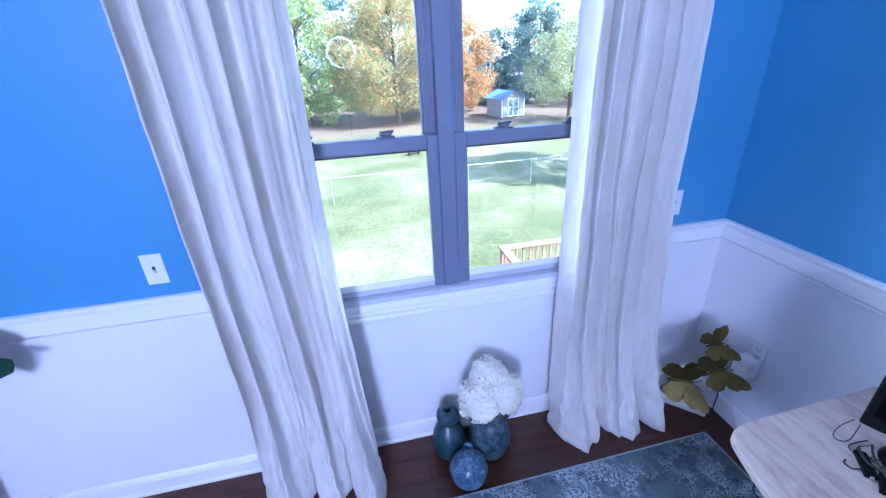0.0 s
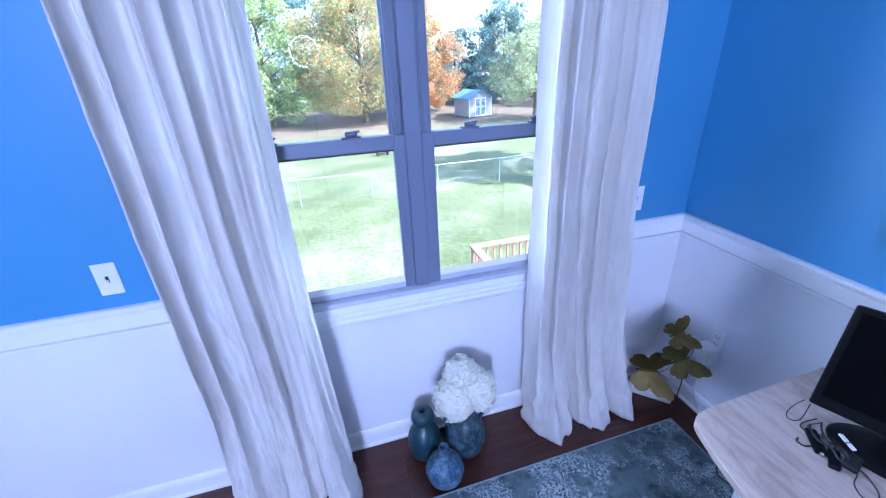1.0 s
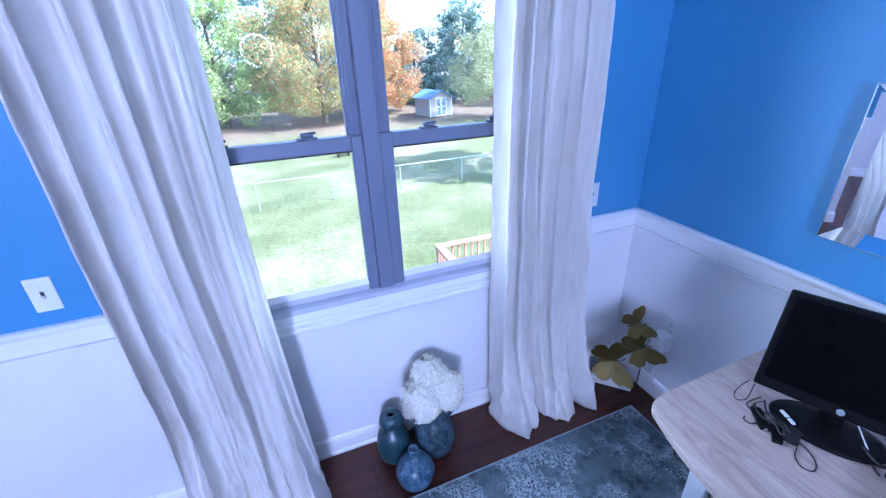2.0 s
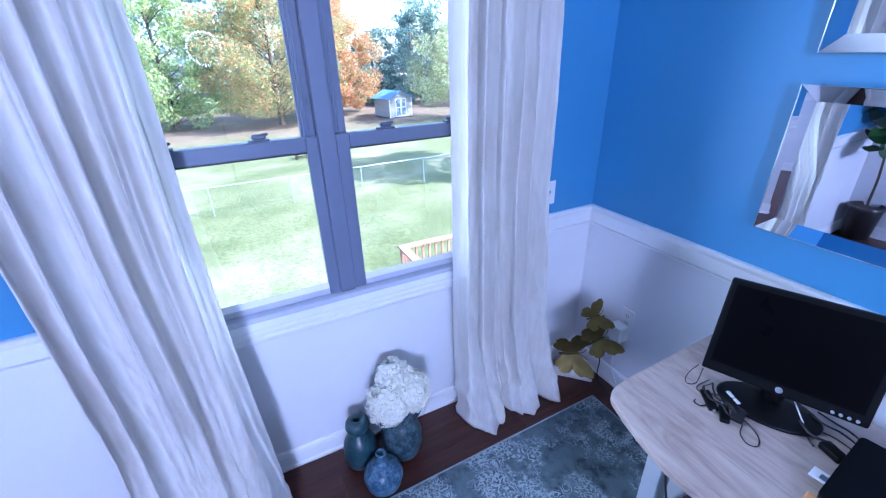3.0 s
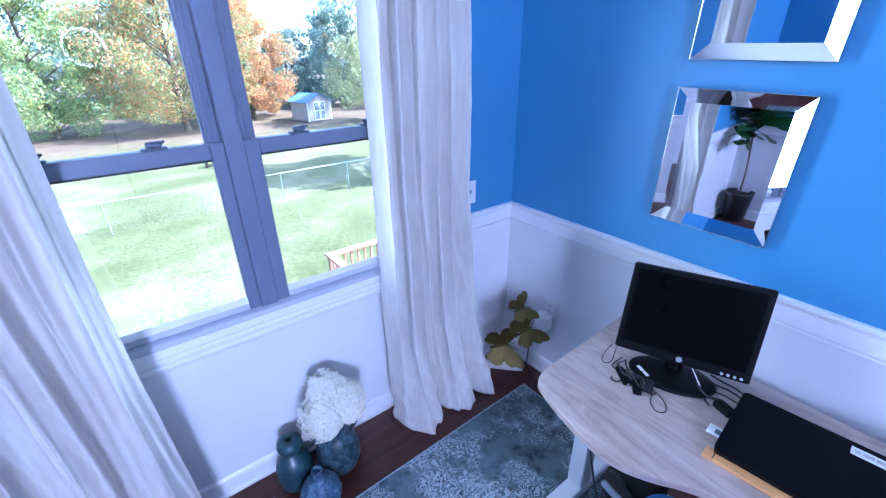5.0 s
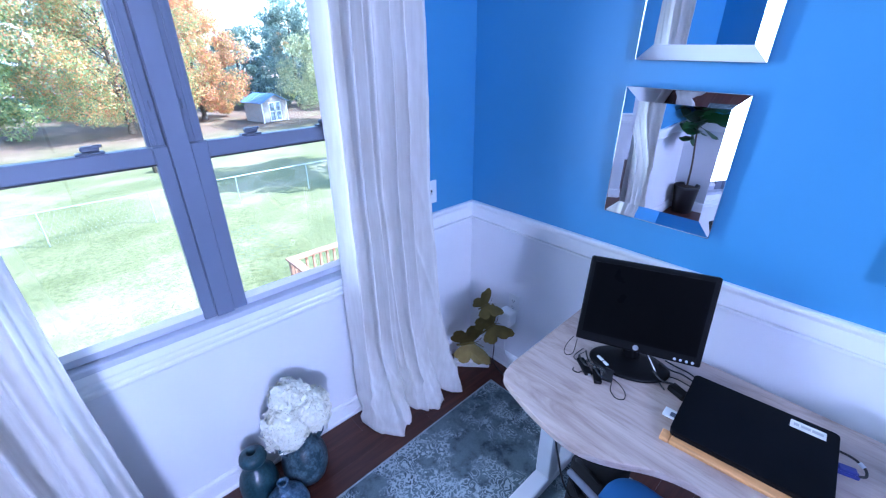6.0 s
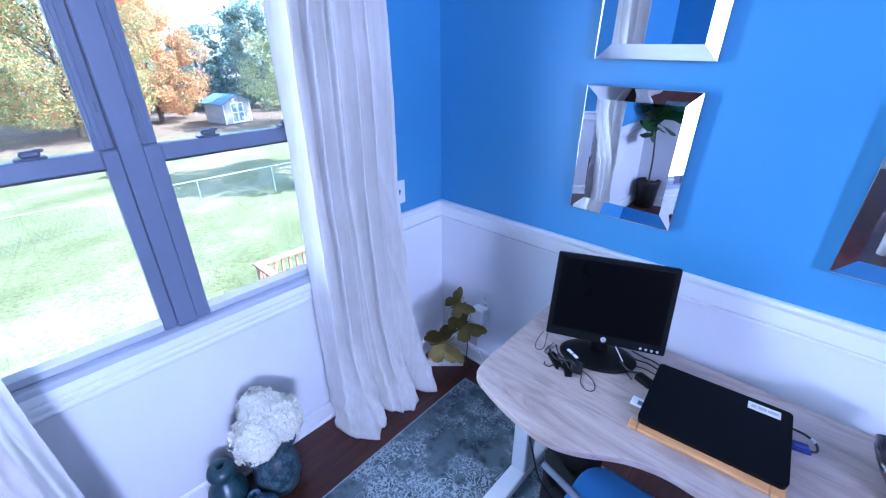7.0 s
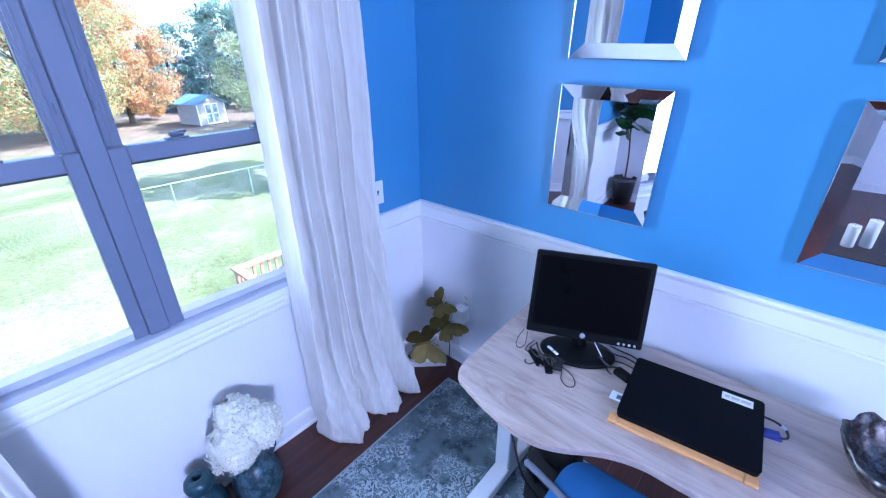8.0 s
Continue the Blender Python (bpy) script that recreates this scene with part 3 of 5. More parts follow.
# ---- curtains ----
def curtain(name, x0, x1, b0, b1, folds, lobes, seed, label, stand_off=0.0, back=False):
    """A floor-length panel: uneven pleats with sharp valleys and side creases, gathered into a few pointed lobes at the hem."""
    rnd = random.Random(seed)
    nu, nv, top = 300, 130, 2.33

    def spacing(k):
        c = [0.0]
        for _ in range(k):
            c.append(c[-1] + rnd.uniform(0.45, 1.8))
        return [q / c[-1] for q in c]

    def wave(u, c):
        k = max(q for q in range(len(c) - 1) if c[q] <= u + 1e-9)
        w = (u - c[k]) / (c[k + 1] - c[k])
        return k, w, 0.5 - 0.5 * math.cos(2 * math.pi * w)

    cuts, second, hem = spacing(folds), spacing(folds * 2 + 1), lobes
    depth = [rnd.uniform(0.35, 1.0) for _ in range(folds)]
    skew = [rnd.uniform(0.75, 1.45) for _ in range(folds)]
    minor = [rnd.uniform(0.0, 1.0) for _ in range(folds * 2 + 1)]
    drift = [0.0] + [rnd.uniform(-0.06, 0.06) for _ in range(folds - 1)] + [0.0]
    bm = bmesh.new()
    rows = []
    for j in range(nv + 1):
        v = j / nv
        z = top * (1 - v)
        low = max(0.0, 1 - z / 0.50) ** 1.3
        flare = max(0.0, 1 - z / 1.2)
        cs = sorted(c + d * math.sin(2.2 * v + c * 9) for c, d in zip(cuts, drift))
        cs[0], cs[-1] = 0.0, 1.0
        row = []
        for i in range(nu + 1):
            u = i / nu
            k, w, _ = wave(u, cs)
            w = w ** skew[k]
            # a full round front that drops into a narrow valley
            fold = (0.5 - 0.5 * math.cos(2 * math.pi * w)) ** 0.8 * depth[k]
            k2, w1, crease = wave(min(1.0, max(0.0, u + 0.02 * math.sin(3 * v + u * 7))), second)
            q, w2, lobe = wave(u, hem)
            x = (x0 + (x1 - x0) * u) * (1 - flare) + (b0 + (b1 - b0) * u) * flare
            x += 0.014 * math.sin(2 * math.pi * w) * depth[k] * (1 - 0.9 * low) - 0.022 * low * math.sin(2 * math.pi * w2)
            ends = min(1.0, u / 0.16) * min(1.0, (1 - u) / 0.16)
            ends = ends * ends * (3 - 2 * ends)
            tri = (1 - abs(2 * w2 - 1)) ** 0.85
            y = -0.095 - (0.098 - 0.070 * low) * (fold - 0.25) - 0.012 * minor[k2] * crease ** 2 * (1 - 0.5 * low)
            y -= 0.012 * lobe + low * (0.060 * ends + 0.110 * tri)
            y -= stand_off * min(1.0, flare * 3.5) * max(0.0, (u - 0.72) / 0.28)
            n1 = noise.noise((x * 6, z * 1.3, seed))
            n2 = noise.noise((x * 20, z * 3.0, seed + 5))
            n3 = noise.noise((x * 60, z * 24, seed + 9))
            pinch = 1 - abs(noise.noise((x * 15 + z * 2.6, z * 1.1, seed + 3)))
            crush = math.exp(-((z - 0.14) / 0.17) ** 2)
            y += 0.016 * n1 + (0.006 + 0.005 * low) * n2 + (0.0020 + 0.0050 * flare) * n3 - 0.007 * pinch ** 6
            y += 0.022 * crush * noise.noise((x * 14 + z * 9, z * 15, seed + 2)) - 0.010 * low * (1 - abs(noise.noise((x * 17 - z * 12, z * 9, seed + 4)))) ** 5
            x += 0.010 * n1 * flare + 0.014 * crush * noise.noise((x * 11, z * 13, seed + 7))
            y = min(y, -0.030)
            if back:
                turn = max(0.0, (u - 0.94) / 0.06)
                y += (-0.012 - y) * turn * turn * (1 - 0.6 * low)
            row.append(bm.verts.new((x, y, z + 0.004)))
        rows.append(row)
    for a, b in zip(rows, rows[1:]):
        for i in range(nu):
            bm.faces.new((a[i], a[i + 1], b[i + 1], b[i]))
    root = thing(name, ((x0 + x1) / 2, -0.1, 0), label, "curtain", "curtains at the window")
    bmesh.ops.translate(bm, vec=-root.matrix_basis.translation, verts=bm.verts[:])
    cloth = part("panel", bm, LINEN, root, smooth=True)
    thick = cloth.modifiers.new("cloth", "SOLIDIFY")
    thick.thickness = 0.0025
    return root


curtain("curtain", -2.225, -1.778, -2.215, -1.700, 6, [0.0, 0.42, 0.72, 1.0], 17, "long white linen curtain gathered in deep folds", 0.13)
curtain("curtain", -0.872, -0.372, -0.876, -0.272, 7, [0.0, 0.40, 0.74, 1.0], 4, "long white linen curtain with its hem on the floor", 0.0, True)
rod = thing("curtain_rod", (-1.31, -0.10, 2.34), "slim metal curtain rod above the window", "curtain rod")
part("pole", tube(bmesh.new(), [(-1.05, 0, 0), (1.05, 0, 0)], 0.012, 12), SILVER, rod)
for x in (-1.0, 1.0):
    part("bracket", boxed(x - 0.012, x + 0.012, -0.014, 0.1, -0.016, 0.016, 0.003), SILVER, rod)

# ---- rug ----
rug = thing("rug", (-1.27, -1.28, 0.0), "worn blue-grey rug with a faded pale pattern", "rug")
part("carpet", slab([(-0.70, -0.95), (1.08, -0.93), (1.095, 0.935), (-0.70, 0.900)], 0.001, 0.009, 0.003), RUG, rug)


EDGE = plain("rug_binding", (0.30, 0.34, 0.36), 0.9, vary=0.15, scale=30, grain=500, bump=0.5)
part("binding", tube(bmesh.new(), [(-0.70, 0.903, 0.006), (1.098, 0.938, 0.006)], 0.005, 6), EDGE, rug, "pale bound edge")
part("binding", tube(bmesh.new(), [(1.098, 0.938, 0.006), (1.083, -0.93, 0.006)], 0.005, 6), EDGE, rug, "pale bound edge")


# ---- vases and flowers ----
def jar(name, at, profile, material, label, turn=0):
    root = thing(name, at, label, "vase", "vases on the floor", turn)
    part("body", lathe(profile, 48, 0.012), material, root, smooth=True)
    return root


jar("vase", (-1.392, -0.128, 0), [(0.040, 0.0), (0.056, 0.002), (0.068, 0.018), (0.076, 0.060), (0.076, 0.100), (0.068, 0.138), (0.050, 0.168), (0.032, 0.186), (0.029, 0.196), (0.036, 0.204), (0.049, 0.216), (0.053, 0.232), (0.049, 0.250), (0.038, 0.262), (0.024, 0.266), (0.018, 0.266), (0.016, 0.255), (0.016, 0.225)], VASE_GREY, "grey-teal frosted glass vase with a bulbous collar")
big = jar("vase", (-1.205, -0.165, 0), [(0.040, 0.0), (0.060, 0.002), (0.080, 0.020), (0.096, 0.070), (0.096, 0.115), (0.083, 0.165), (0.062, 0.198), (0.049, 0.218), (0.047, 0.240), (0.056, 0.258), (0.051, 0.258), (0.040, 0.242), (0.041, 0.21)], VASE_TEAL, "dark teal mottled glass vase with two small handles")
for s in (-1, 1):
    h = tube(bmesh.new(), spline([(s * 0.048, 0, 0.252), (s * 0.078, -0.01, 0.258), (s * 0.090, -0.012, 0.225), (s * 0.072, -0.004, 0.183)]), 0.010, 10)
    part("handle", h, VASE_TEAL, big, smooth=True)
small = jar("vase", (-1.342, -0.292, 0), [(0.030, 0.0), (0.050, 0.003), (0.074, 0.028), (0.085, 0.072), (0.074, 0.112), (0.048, 0.136), (0.026, 0.147), (0.020, 0.156), (0.018, 0.190), (0.023, 0.206), (0.019, 0.207), (0.012, 0.198), (0.012, 0.16)], VASE_BLUE, "small round chalky blue glass bottle vase")


def floret_head(r, count, seed):
    """A ball of four-petalled florets at uneven depths."""
    rnd = random.Random(seed)
    bm = bmesh.new()
    for i in range(count):
        zz = 1 - 1.75 * (i + 0.5) / count
        a = i * 2.39996 + rnd.uniform(-0.2, 0.2)
        q = math.sqrt(max(0, 1 - zz * zz))
        n = Vector((q * math.cos(a), q * math.sin(a), zz))
        c = n * r * (1 + 0.16 * noise.noise(n * 2.6 + Vector((seed, 0, 0)))) * rnd.uniform(0.84, 1.09)
        n = (n + Vector([rnd.uniform(-0.42, 0.42) for _ in range(3)])).normalized()
        t1 = n.orthogonal().normalized()
        t1.rotate(Matrix.Rotation(rnd.uniform(0, 6.28), 3, n))
        t2 = n.cross(t1)
        s = rnd.uniform(0.014, 0.023)
        for k in range(4):
            d = (t1 * math.cos(k * math.pi / 2) + t2 * math.sin(k * math.pi / 2))
            e = n.cross(d)
            cup = rnd.uniform(-0.1, 0.6)
            base, mid, tip = c, c + d * s * 0.75 + n * s * cup * 0.7, c + d * s * 1.35 + n * s * cup * 0.5
            l, m_ = mid + e * s * 0.62, mid - e * s * 0.62
            v0, v1, v2, v3, v4 = (bm.verts.new(p) for p in (base, l, tip, m_, mid + n * s * 0.10))
            for f in ((v0, v1, v4), (v1, v2, v4), (v2, v3, v4), (v3, v0, v4)):
                bm.faces.new(f)
    return bm


bunch = thing("hydrangea_bunch", (-1.208, -0.165, 0.216), "bunch of white hydrangea heads in the teal vase", "flowers")
for i, (x, y, z, r) in enumerate(((-0.052, -0.034, 0.148, 0.082), (0.050, -0.026, 0.158, 0.082), (0.000, 0.028, 0.212, 0.074))):
    head = floret_head(r, 250, 20 + i)
    bmesh.ops.translate(head, vec=(x, y, z), verts=head.verts[:])
    core = bmesh.ops.create_icosphere(head, subdivisions=2, radius=r * 0.77)
    bmesh.ops.translate(head, vec=(x, y, z), verts=core["verts"])
    part("flower_head", head, PETAL, bunch)
    part("stem", tube(bmesh.new(), [(x * 0.2, y * 0.2, -0.12), (x * 0.3, y * 0.3, 0.04), (x * 0.85, y * 0.85, z - 0.02)], 0.004, 6), STEM, bunch, "green stem")


# ---- butterfly lamp ----
def butterfly(size):
    """Two thin curved wings with scalloped edges, lying in x and z about a body along y."""
    wings = []
    outline = [(0.0, 0.30), (0.16, 0.52), (0.42, 0.80), (0.72, 0.98), (0.98, 0.97), (1.02, 0.80), (0.93, 0.60), (0.95, 0.42), (0.80, 0.22), (0.62, 0.12), (0.78, -0.02), (0.80, -0.26), (0.70, -0.44), (0.58, -0.46), (0.50, -0.60), (0.34, -0.62), (0.18, -0.44), (0.05, -0.18)]
    for s in (-1, 1):
        bm = bmesh.new()
        mid = bm.verts.new((s * 0.36 * size, 0.16 * size, 0.11 * size))
        vs = [bm.verts.new((s * x * size, y * size, size * 0.46 * x * (1.05 - 0.25 * x))) for x, y in outline]
        for a, b in zip(vs, vs[1:] + vs[:1]):
            bm.faces.new((a, b, mid))
        got = bmesh.ops.extrude_face_region(bm, geom=bm.faces[:])
        bmesh.ops.translate(bm, vec=(0, 0, -0.0018), verts=[v for v in got["geom"] if isinstance(v, bmesh.types.BMVert)])
        wings.append(bm)
    body = tube(bmesh.new(), [(0, -0.42 * size, 0.02 * size), (0, -0.1 * size, 0.03 * size), (0, 0.25 * size, 0.04 * size), (0, 0.42 * size, 0.05 * size)], 0.055 * size, 8)
    for s in (-1, 1):
        tube(body, spline([(0, 0.40 * size, 0.05 * size), (s * 0.10 * size, 0.62 * size, 0.14 * size), (s * 0.24 * size, 0.78 * size, 0.15 * size)], 5), 0.014 * size, 6)
    return wings, body


lamp = thing("butterfly_sculpture", (-0.165, -0.180, 0), "three gold metal butterflies rising from a white block", "sculpture")
base_turn = Matrix.Rotation(radians(-47), 4, "Z")
part("base", boxed(-0.105, 0.105, -0.010, 0.070, 0, 0.040, 0.004, m=base_turn), MARBLE, lamp, "white stone block")
OUT = Vector((-0.68, -0.59, 0.435))     # the way the wings face
SIDE, UP = Vector((0.65, -0.76, 0.0)), Vector((0.334, 0.278, 0.90))
FLY = (((-0.025, 0.027, 0.168), 0.128, 0.97, 0.22, -0.22), ((0.060, -0.072, 0.290), 0.105, 0.78, 0.62, 0.0), ((0.037, -0.046, 0.434), 0.082, 0.84, 0.54, -0.15))
for at, size, right_part, up_part, tip in FLY:
    wings, body = butterfly(size)
    d = (SIDE * right_part + UP * up_part).normalized()
    n_ = (OUT + UP * tip).normalized()
    e_ = d.cross(n_).normalized()
    n_ = e_.cross(d).normalized()
    m = Matrix.Translation(at) @ Matrix((e_, d, n_)).transposed().to_4x4()
    bmesh.ops.transform(body, matrix=m, verts=body.verts[:])
    core = part("butterfly_body", body, GOLD, lamp, "gold rod body with feelers", smooth=True)
    for w in wings:
        bmesh.ops.transform(w, matrix=m, verts=w.verts[:])
        part("wing", w, GOLD, core)
part("rod", tube(bmesh.new(), spline([(0.02, 0.015, 0.03), (-0.015, 0.040, 0.16), (0.066, -0.062, 0.28), (0.042, -0.034, 0.44)]), 0.0035, 8), GOLD, lamp, "thin gold rod")
part("cord", tube(bmesh.new(), spline([(0.100, -0.070, 0.24), (0.104, -0.080, 0.14), (0.095, -0.085, 0.05), (0.100, -0.110, 0.005), (0.06, -0.26, 0.004), (0.02, -0.40, 0.014), (-0.05, -0.47, 0.014), (-0.03, -0.54, 0.014), (0.04, -0.58, 0.014)]), 0.003), CABLE_BLACK, lamp, "thin black cord")


# ---- mirrors ----
def wall_mirror(at, tilt, yaw):
    """A square mirror in a wide frame of bevelled mirror strips that slope inwards."""
    w, h, rim, deep = 0.1905, 0.2335, 0.046, 0.014
    root = thing("wall_mirror", at, "square wall mirror with a wide sloping silver frame", "mirror", "mirrors on the blue wall")
    turn = Matrix.Translation(at) @ Matrix.Rotation(radians(-90 + yaw), 4, "Z") @ Matrix.Rotation(radians(tilt), 4, "X") @ Matrix.Rotation(radians(1.0), 4, "Y")
    root.matrix_basis = turn
    part("backing", boxed(-w + 0.004, w - 0.004, -0.016, 0.001, -h + 0.004, h - 0.004), BLACK_PLASTIC, root, "black back board")
    part("glass", boxed(-w + rim, w - rim, -0.0185, -0.0165, -h + rim, h - rim), MIRROR, root, "plain mirror glass")
    outer = [(-w, -h), (w, -h), (w, h), (-w, h)]
    inner = [(-w + rim, -h + rim), (w - rim, -h + rim), (w - rim, h - rim), (-w + rim, h - rim)]
    for i in range(4):
        j = (i + 1) % 4
        bm = bmesh.new()
        ring = [(outer[i], -0.018 - deep), (outer[j], -0.018 - deep), (inner[j], -0.019), (inner[i], -0.019)]
        f = [bm.verts.new((x, y, z)) for (x, z), y in ring]
        b = [bm.verts.new((x, -0.002 if k < 2 else -0.0165, z)) for k, ((x, z), y) in enumerate(ring)]
        bm.faces.new(f)
        bm.faces.new(b[::-1])
        for k in range(4):
            bm.faces.new((f[k], f[(k + 1) % 4], b[(k + 1) % 4], b[k]))
        part("bevelled_strip", bm, MIRROR, root)
        line = bmesh.new()
        (ax, az), (bx, bz) = outer[i], outer[j]
        tube(line, [(ax, -0.019 - deep, az), (bx, -0.019 - deep, bz)], 0.0013, 6)
        part("edge_bead", line, MIRROR_EDGE, root)
    return root


for y, z, tilt, yaw in ((-0.967, 1.3545, 0.7, 0.6), (-0.985, 1.9085, 0.6, 0.0), (-1.790, 1.349, 1.0, 0.0), (-1.788, 1.902, 0.5, 0.0)):
    wall_mirror((-0.007, y, z), tilt, yaw)

# ---- desk ----
DZ = 0.68
desk = thing("desk", (-0.40, -1.45, 0), "desk with a whitewashed oak top, curved front and white legs", "desk")
front = [(-0.60, -0.790), (-0.655, -0.800), (-0.690, -0.822), (-0.708, -0.860), (-0.735, -0.945), (-0.754, -1.030), (-0.763, -1.110), (-0.752, -1.175), (-0.722, -1.238), (-0.680, -1.300), (-0.650, -1.360), (-0.632, -1.430), (-0.632, -1.500)]
front = [Vector((x, y, 0)) for x, y in front]
curve = [(p.x, p.y) for p in spline(front, 4)]
right = [(x, -3.0 - y) for x, y in reversed(curve[:-1])]
outline = [(-0.095, -0.775)] + curve + right + [(-0.095, -2.225)]
part("top", slab([(x + 0.40, y + 1.45) for x, y in outline], DZ - 0.026, DZ, 0.004), OAK, desk, "whitewashed oak laminate top")
for y in (0.545, -0.665):
    leg = part("leg", boxed(-0.085, -0.020, y - 0.035, y + 0.035, 0.061, DZ - 0.075, 0.006), LEG_PAINT, desk, "white steel lifting column")
    part("column", boxed(-0.078, -0.027, y - 0.028, y + 0.028, DZ - 0.075, DZ - 0.045, 0.004), LEG_PAINT, leg)
    part("foot", boxed(-0.34, 0.22, y - 0.036, y + 0.036, 0.012, 0.060, 0.008, segs=2), LEG_PAINT, leg)
    part("bracket", boxed(-0.24, 0.26, y - 0.03, y + 0.03, DZ - 0.045, DZ - 0.027, 0.003), LEG_PAINT, leg)
part("crossbar", boxed(-0.075, -0.030, -0.63, 0.53, DZ - 0.070, DZ - 0.030, 0.003), LEG_PAINT, desk)
hang = tube(bmesh.new(), spline([(-0.27, 0.41, DZ - 0.03), (-0.29, 0.42, DZ - 0.08), (-0.26, 0.43, DZ - 0.10), (-0.27, 0.42, DZ - 0.05), (-0.28, 0.41, DZ - 0.11), (-0.24, 0.41, 0.44), (-0.20, 0.38, 0.26), (-0.10, 0.30, 0.02)]), 0.0035)
part("cable", hang, CABLE_BLACK, desk, "black cable hanging under the top")


# ---- monitor ----
monitor = thing("computer_monitor", (-0.315, -1.085, DZ), "black square-screened computer monitor, switched off", "monitor")
X = Vector((0.381, -0.925, 0)).normalized()
Z = Vector((0.287, 0.097, 0.953)).normalized()
Y = Z.cross(X).normalized()
MON = Matrix.Translation(Vector((-0.340, -1.105, 0.7655)) - Vector((-0.315, -1.085, DZ))) @ Matrix((X, Y, Z)).transposed().to_4x4()
housing = part("housing", boxed(-0.198, 0.198, 0, 0.030, 0, 0.306, 0.006, m=MON, segs=2), BLACK_PLASTIC, monitor)
part("rear_shell", boxed(-0.150, 0.150, 0.031, 0.060, 0.03, 0.27, 0.012, m=MON), BLACK_PLASTIC, monitor)
part("screen", boxed(-0.180, 0.180, -0.0012, 0.004, 0.034, 0.291, m=MON), SCREEN, monitor, "dark glossy screen")
badge = lathe([(0.0092, 0), (0.0092, 0.002), (0.007, 0.0032)], 24)
bmesh.ops.transform(badge, matrix=MON @ pose(0, -0.0005, 0.017, 90, 0, 0), verts=badge.verts[:])
part("badge", badge, SILVER, monitor, "round silver badge")
for k in range(4):
    knob = lathe([(0.0045, 0), (0.0045, 0.0025), (0.003, 0.0035)], 16)
    bmesh.ops.transform(knob, matrix=MON @ pose(0.121 + 0.0175 * k, -0.0005, 0.0125, 90, 0, 0), verts=knob.verts[:])
    part("button", knob, SILVER, monitor, "small silver button")
foot = lathe([(0.95, 0), (1.0, 0.004), (1.0, 0.008), (0.93, 0.014), (0.60, 0.018), (0.0001, 0.022)], 48)
bmesh.ops.transform(foot, matrix=pose(0.005, 0.0, 0.0, 0, 0, -67.6) @ Matrix.Diagonal((0.135, 0.088, 1, 1)), verts=foot.verts[:])
part("stand_base", foot, BLACK_PLASTIC, monitor, "oval black stand", smooth=True)
part("stand_neck", tube(bmesh.new(), spline([(0.045, 0.012, 0.012), (0.050, 0.018, 0.08), (0.075, 0.025, 0.22)]), 0.030, 12), BLACK_PLASTIC, monitor, smooth=True)


def cable(name, pts, r, material, label, n=10):
    p0 = pts[0]
    root = thing(name, (p0[0], p0[1], DZ), label, "cable", "cables on the desk")
    bm = tube(bmesh.new(), spline([(x - p0[0], y - p0[1], z + r) for x, y, z in pts], n), r)
    part("lead", bm, material, root, smooth=True)
    return root


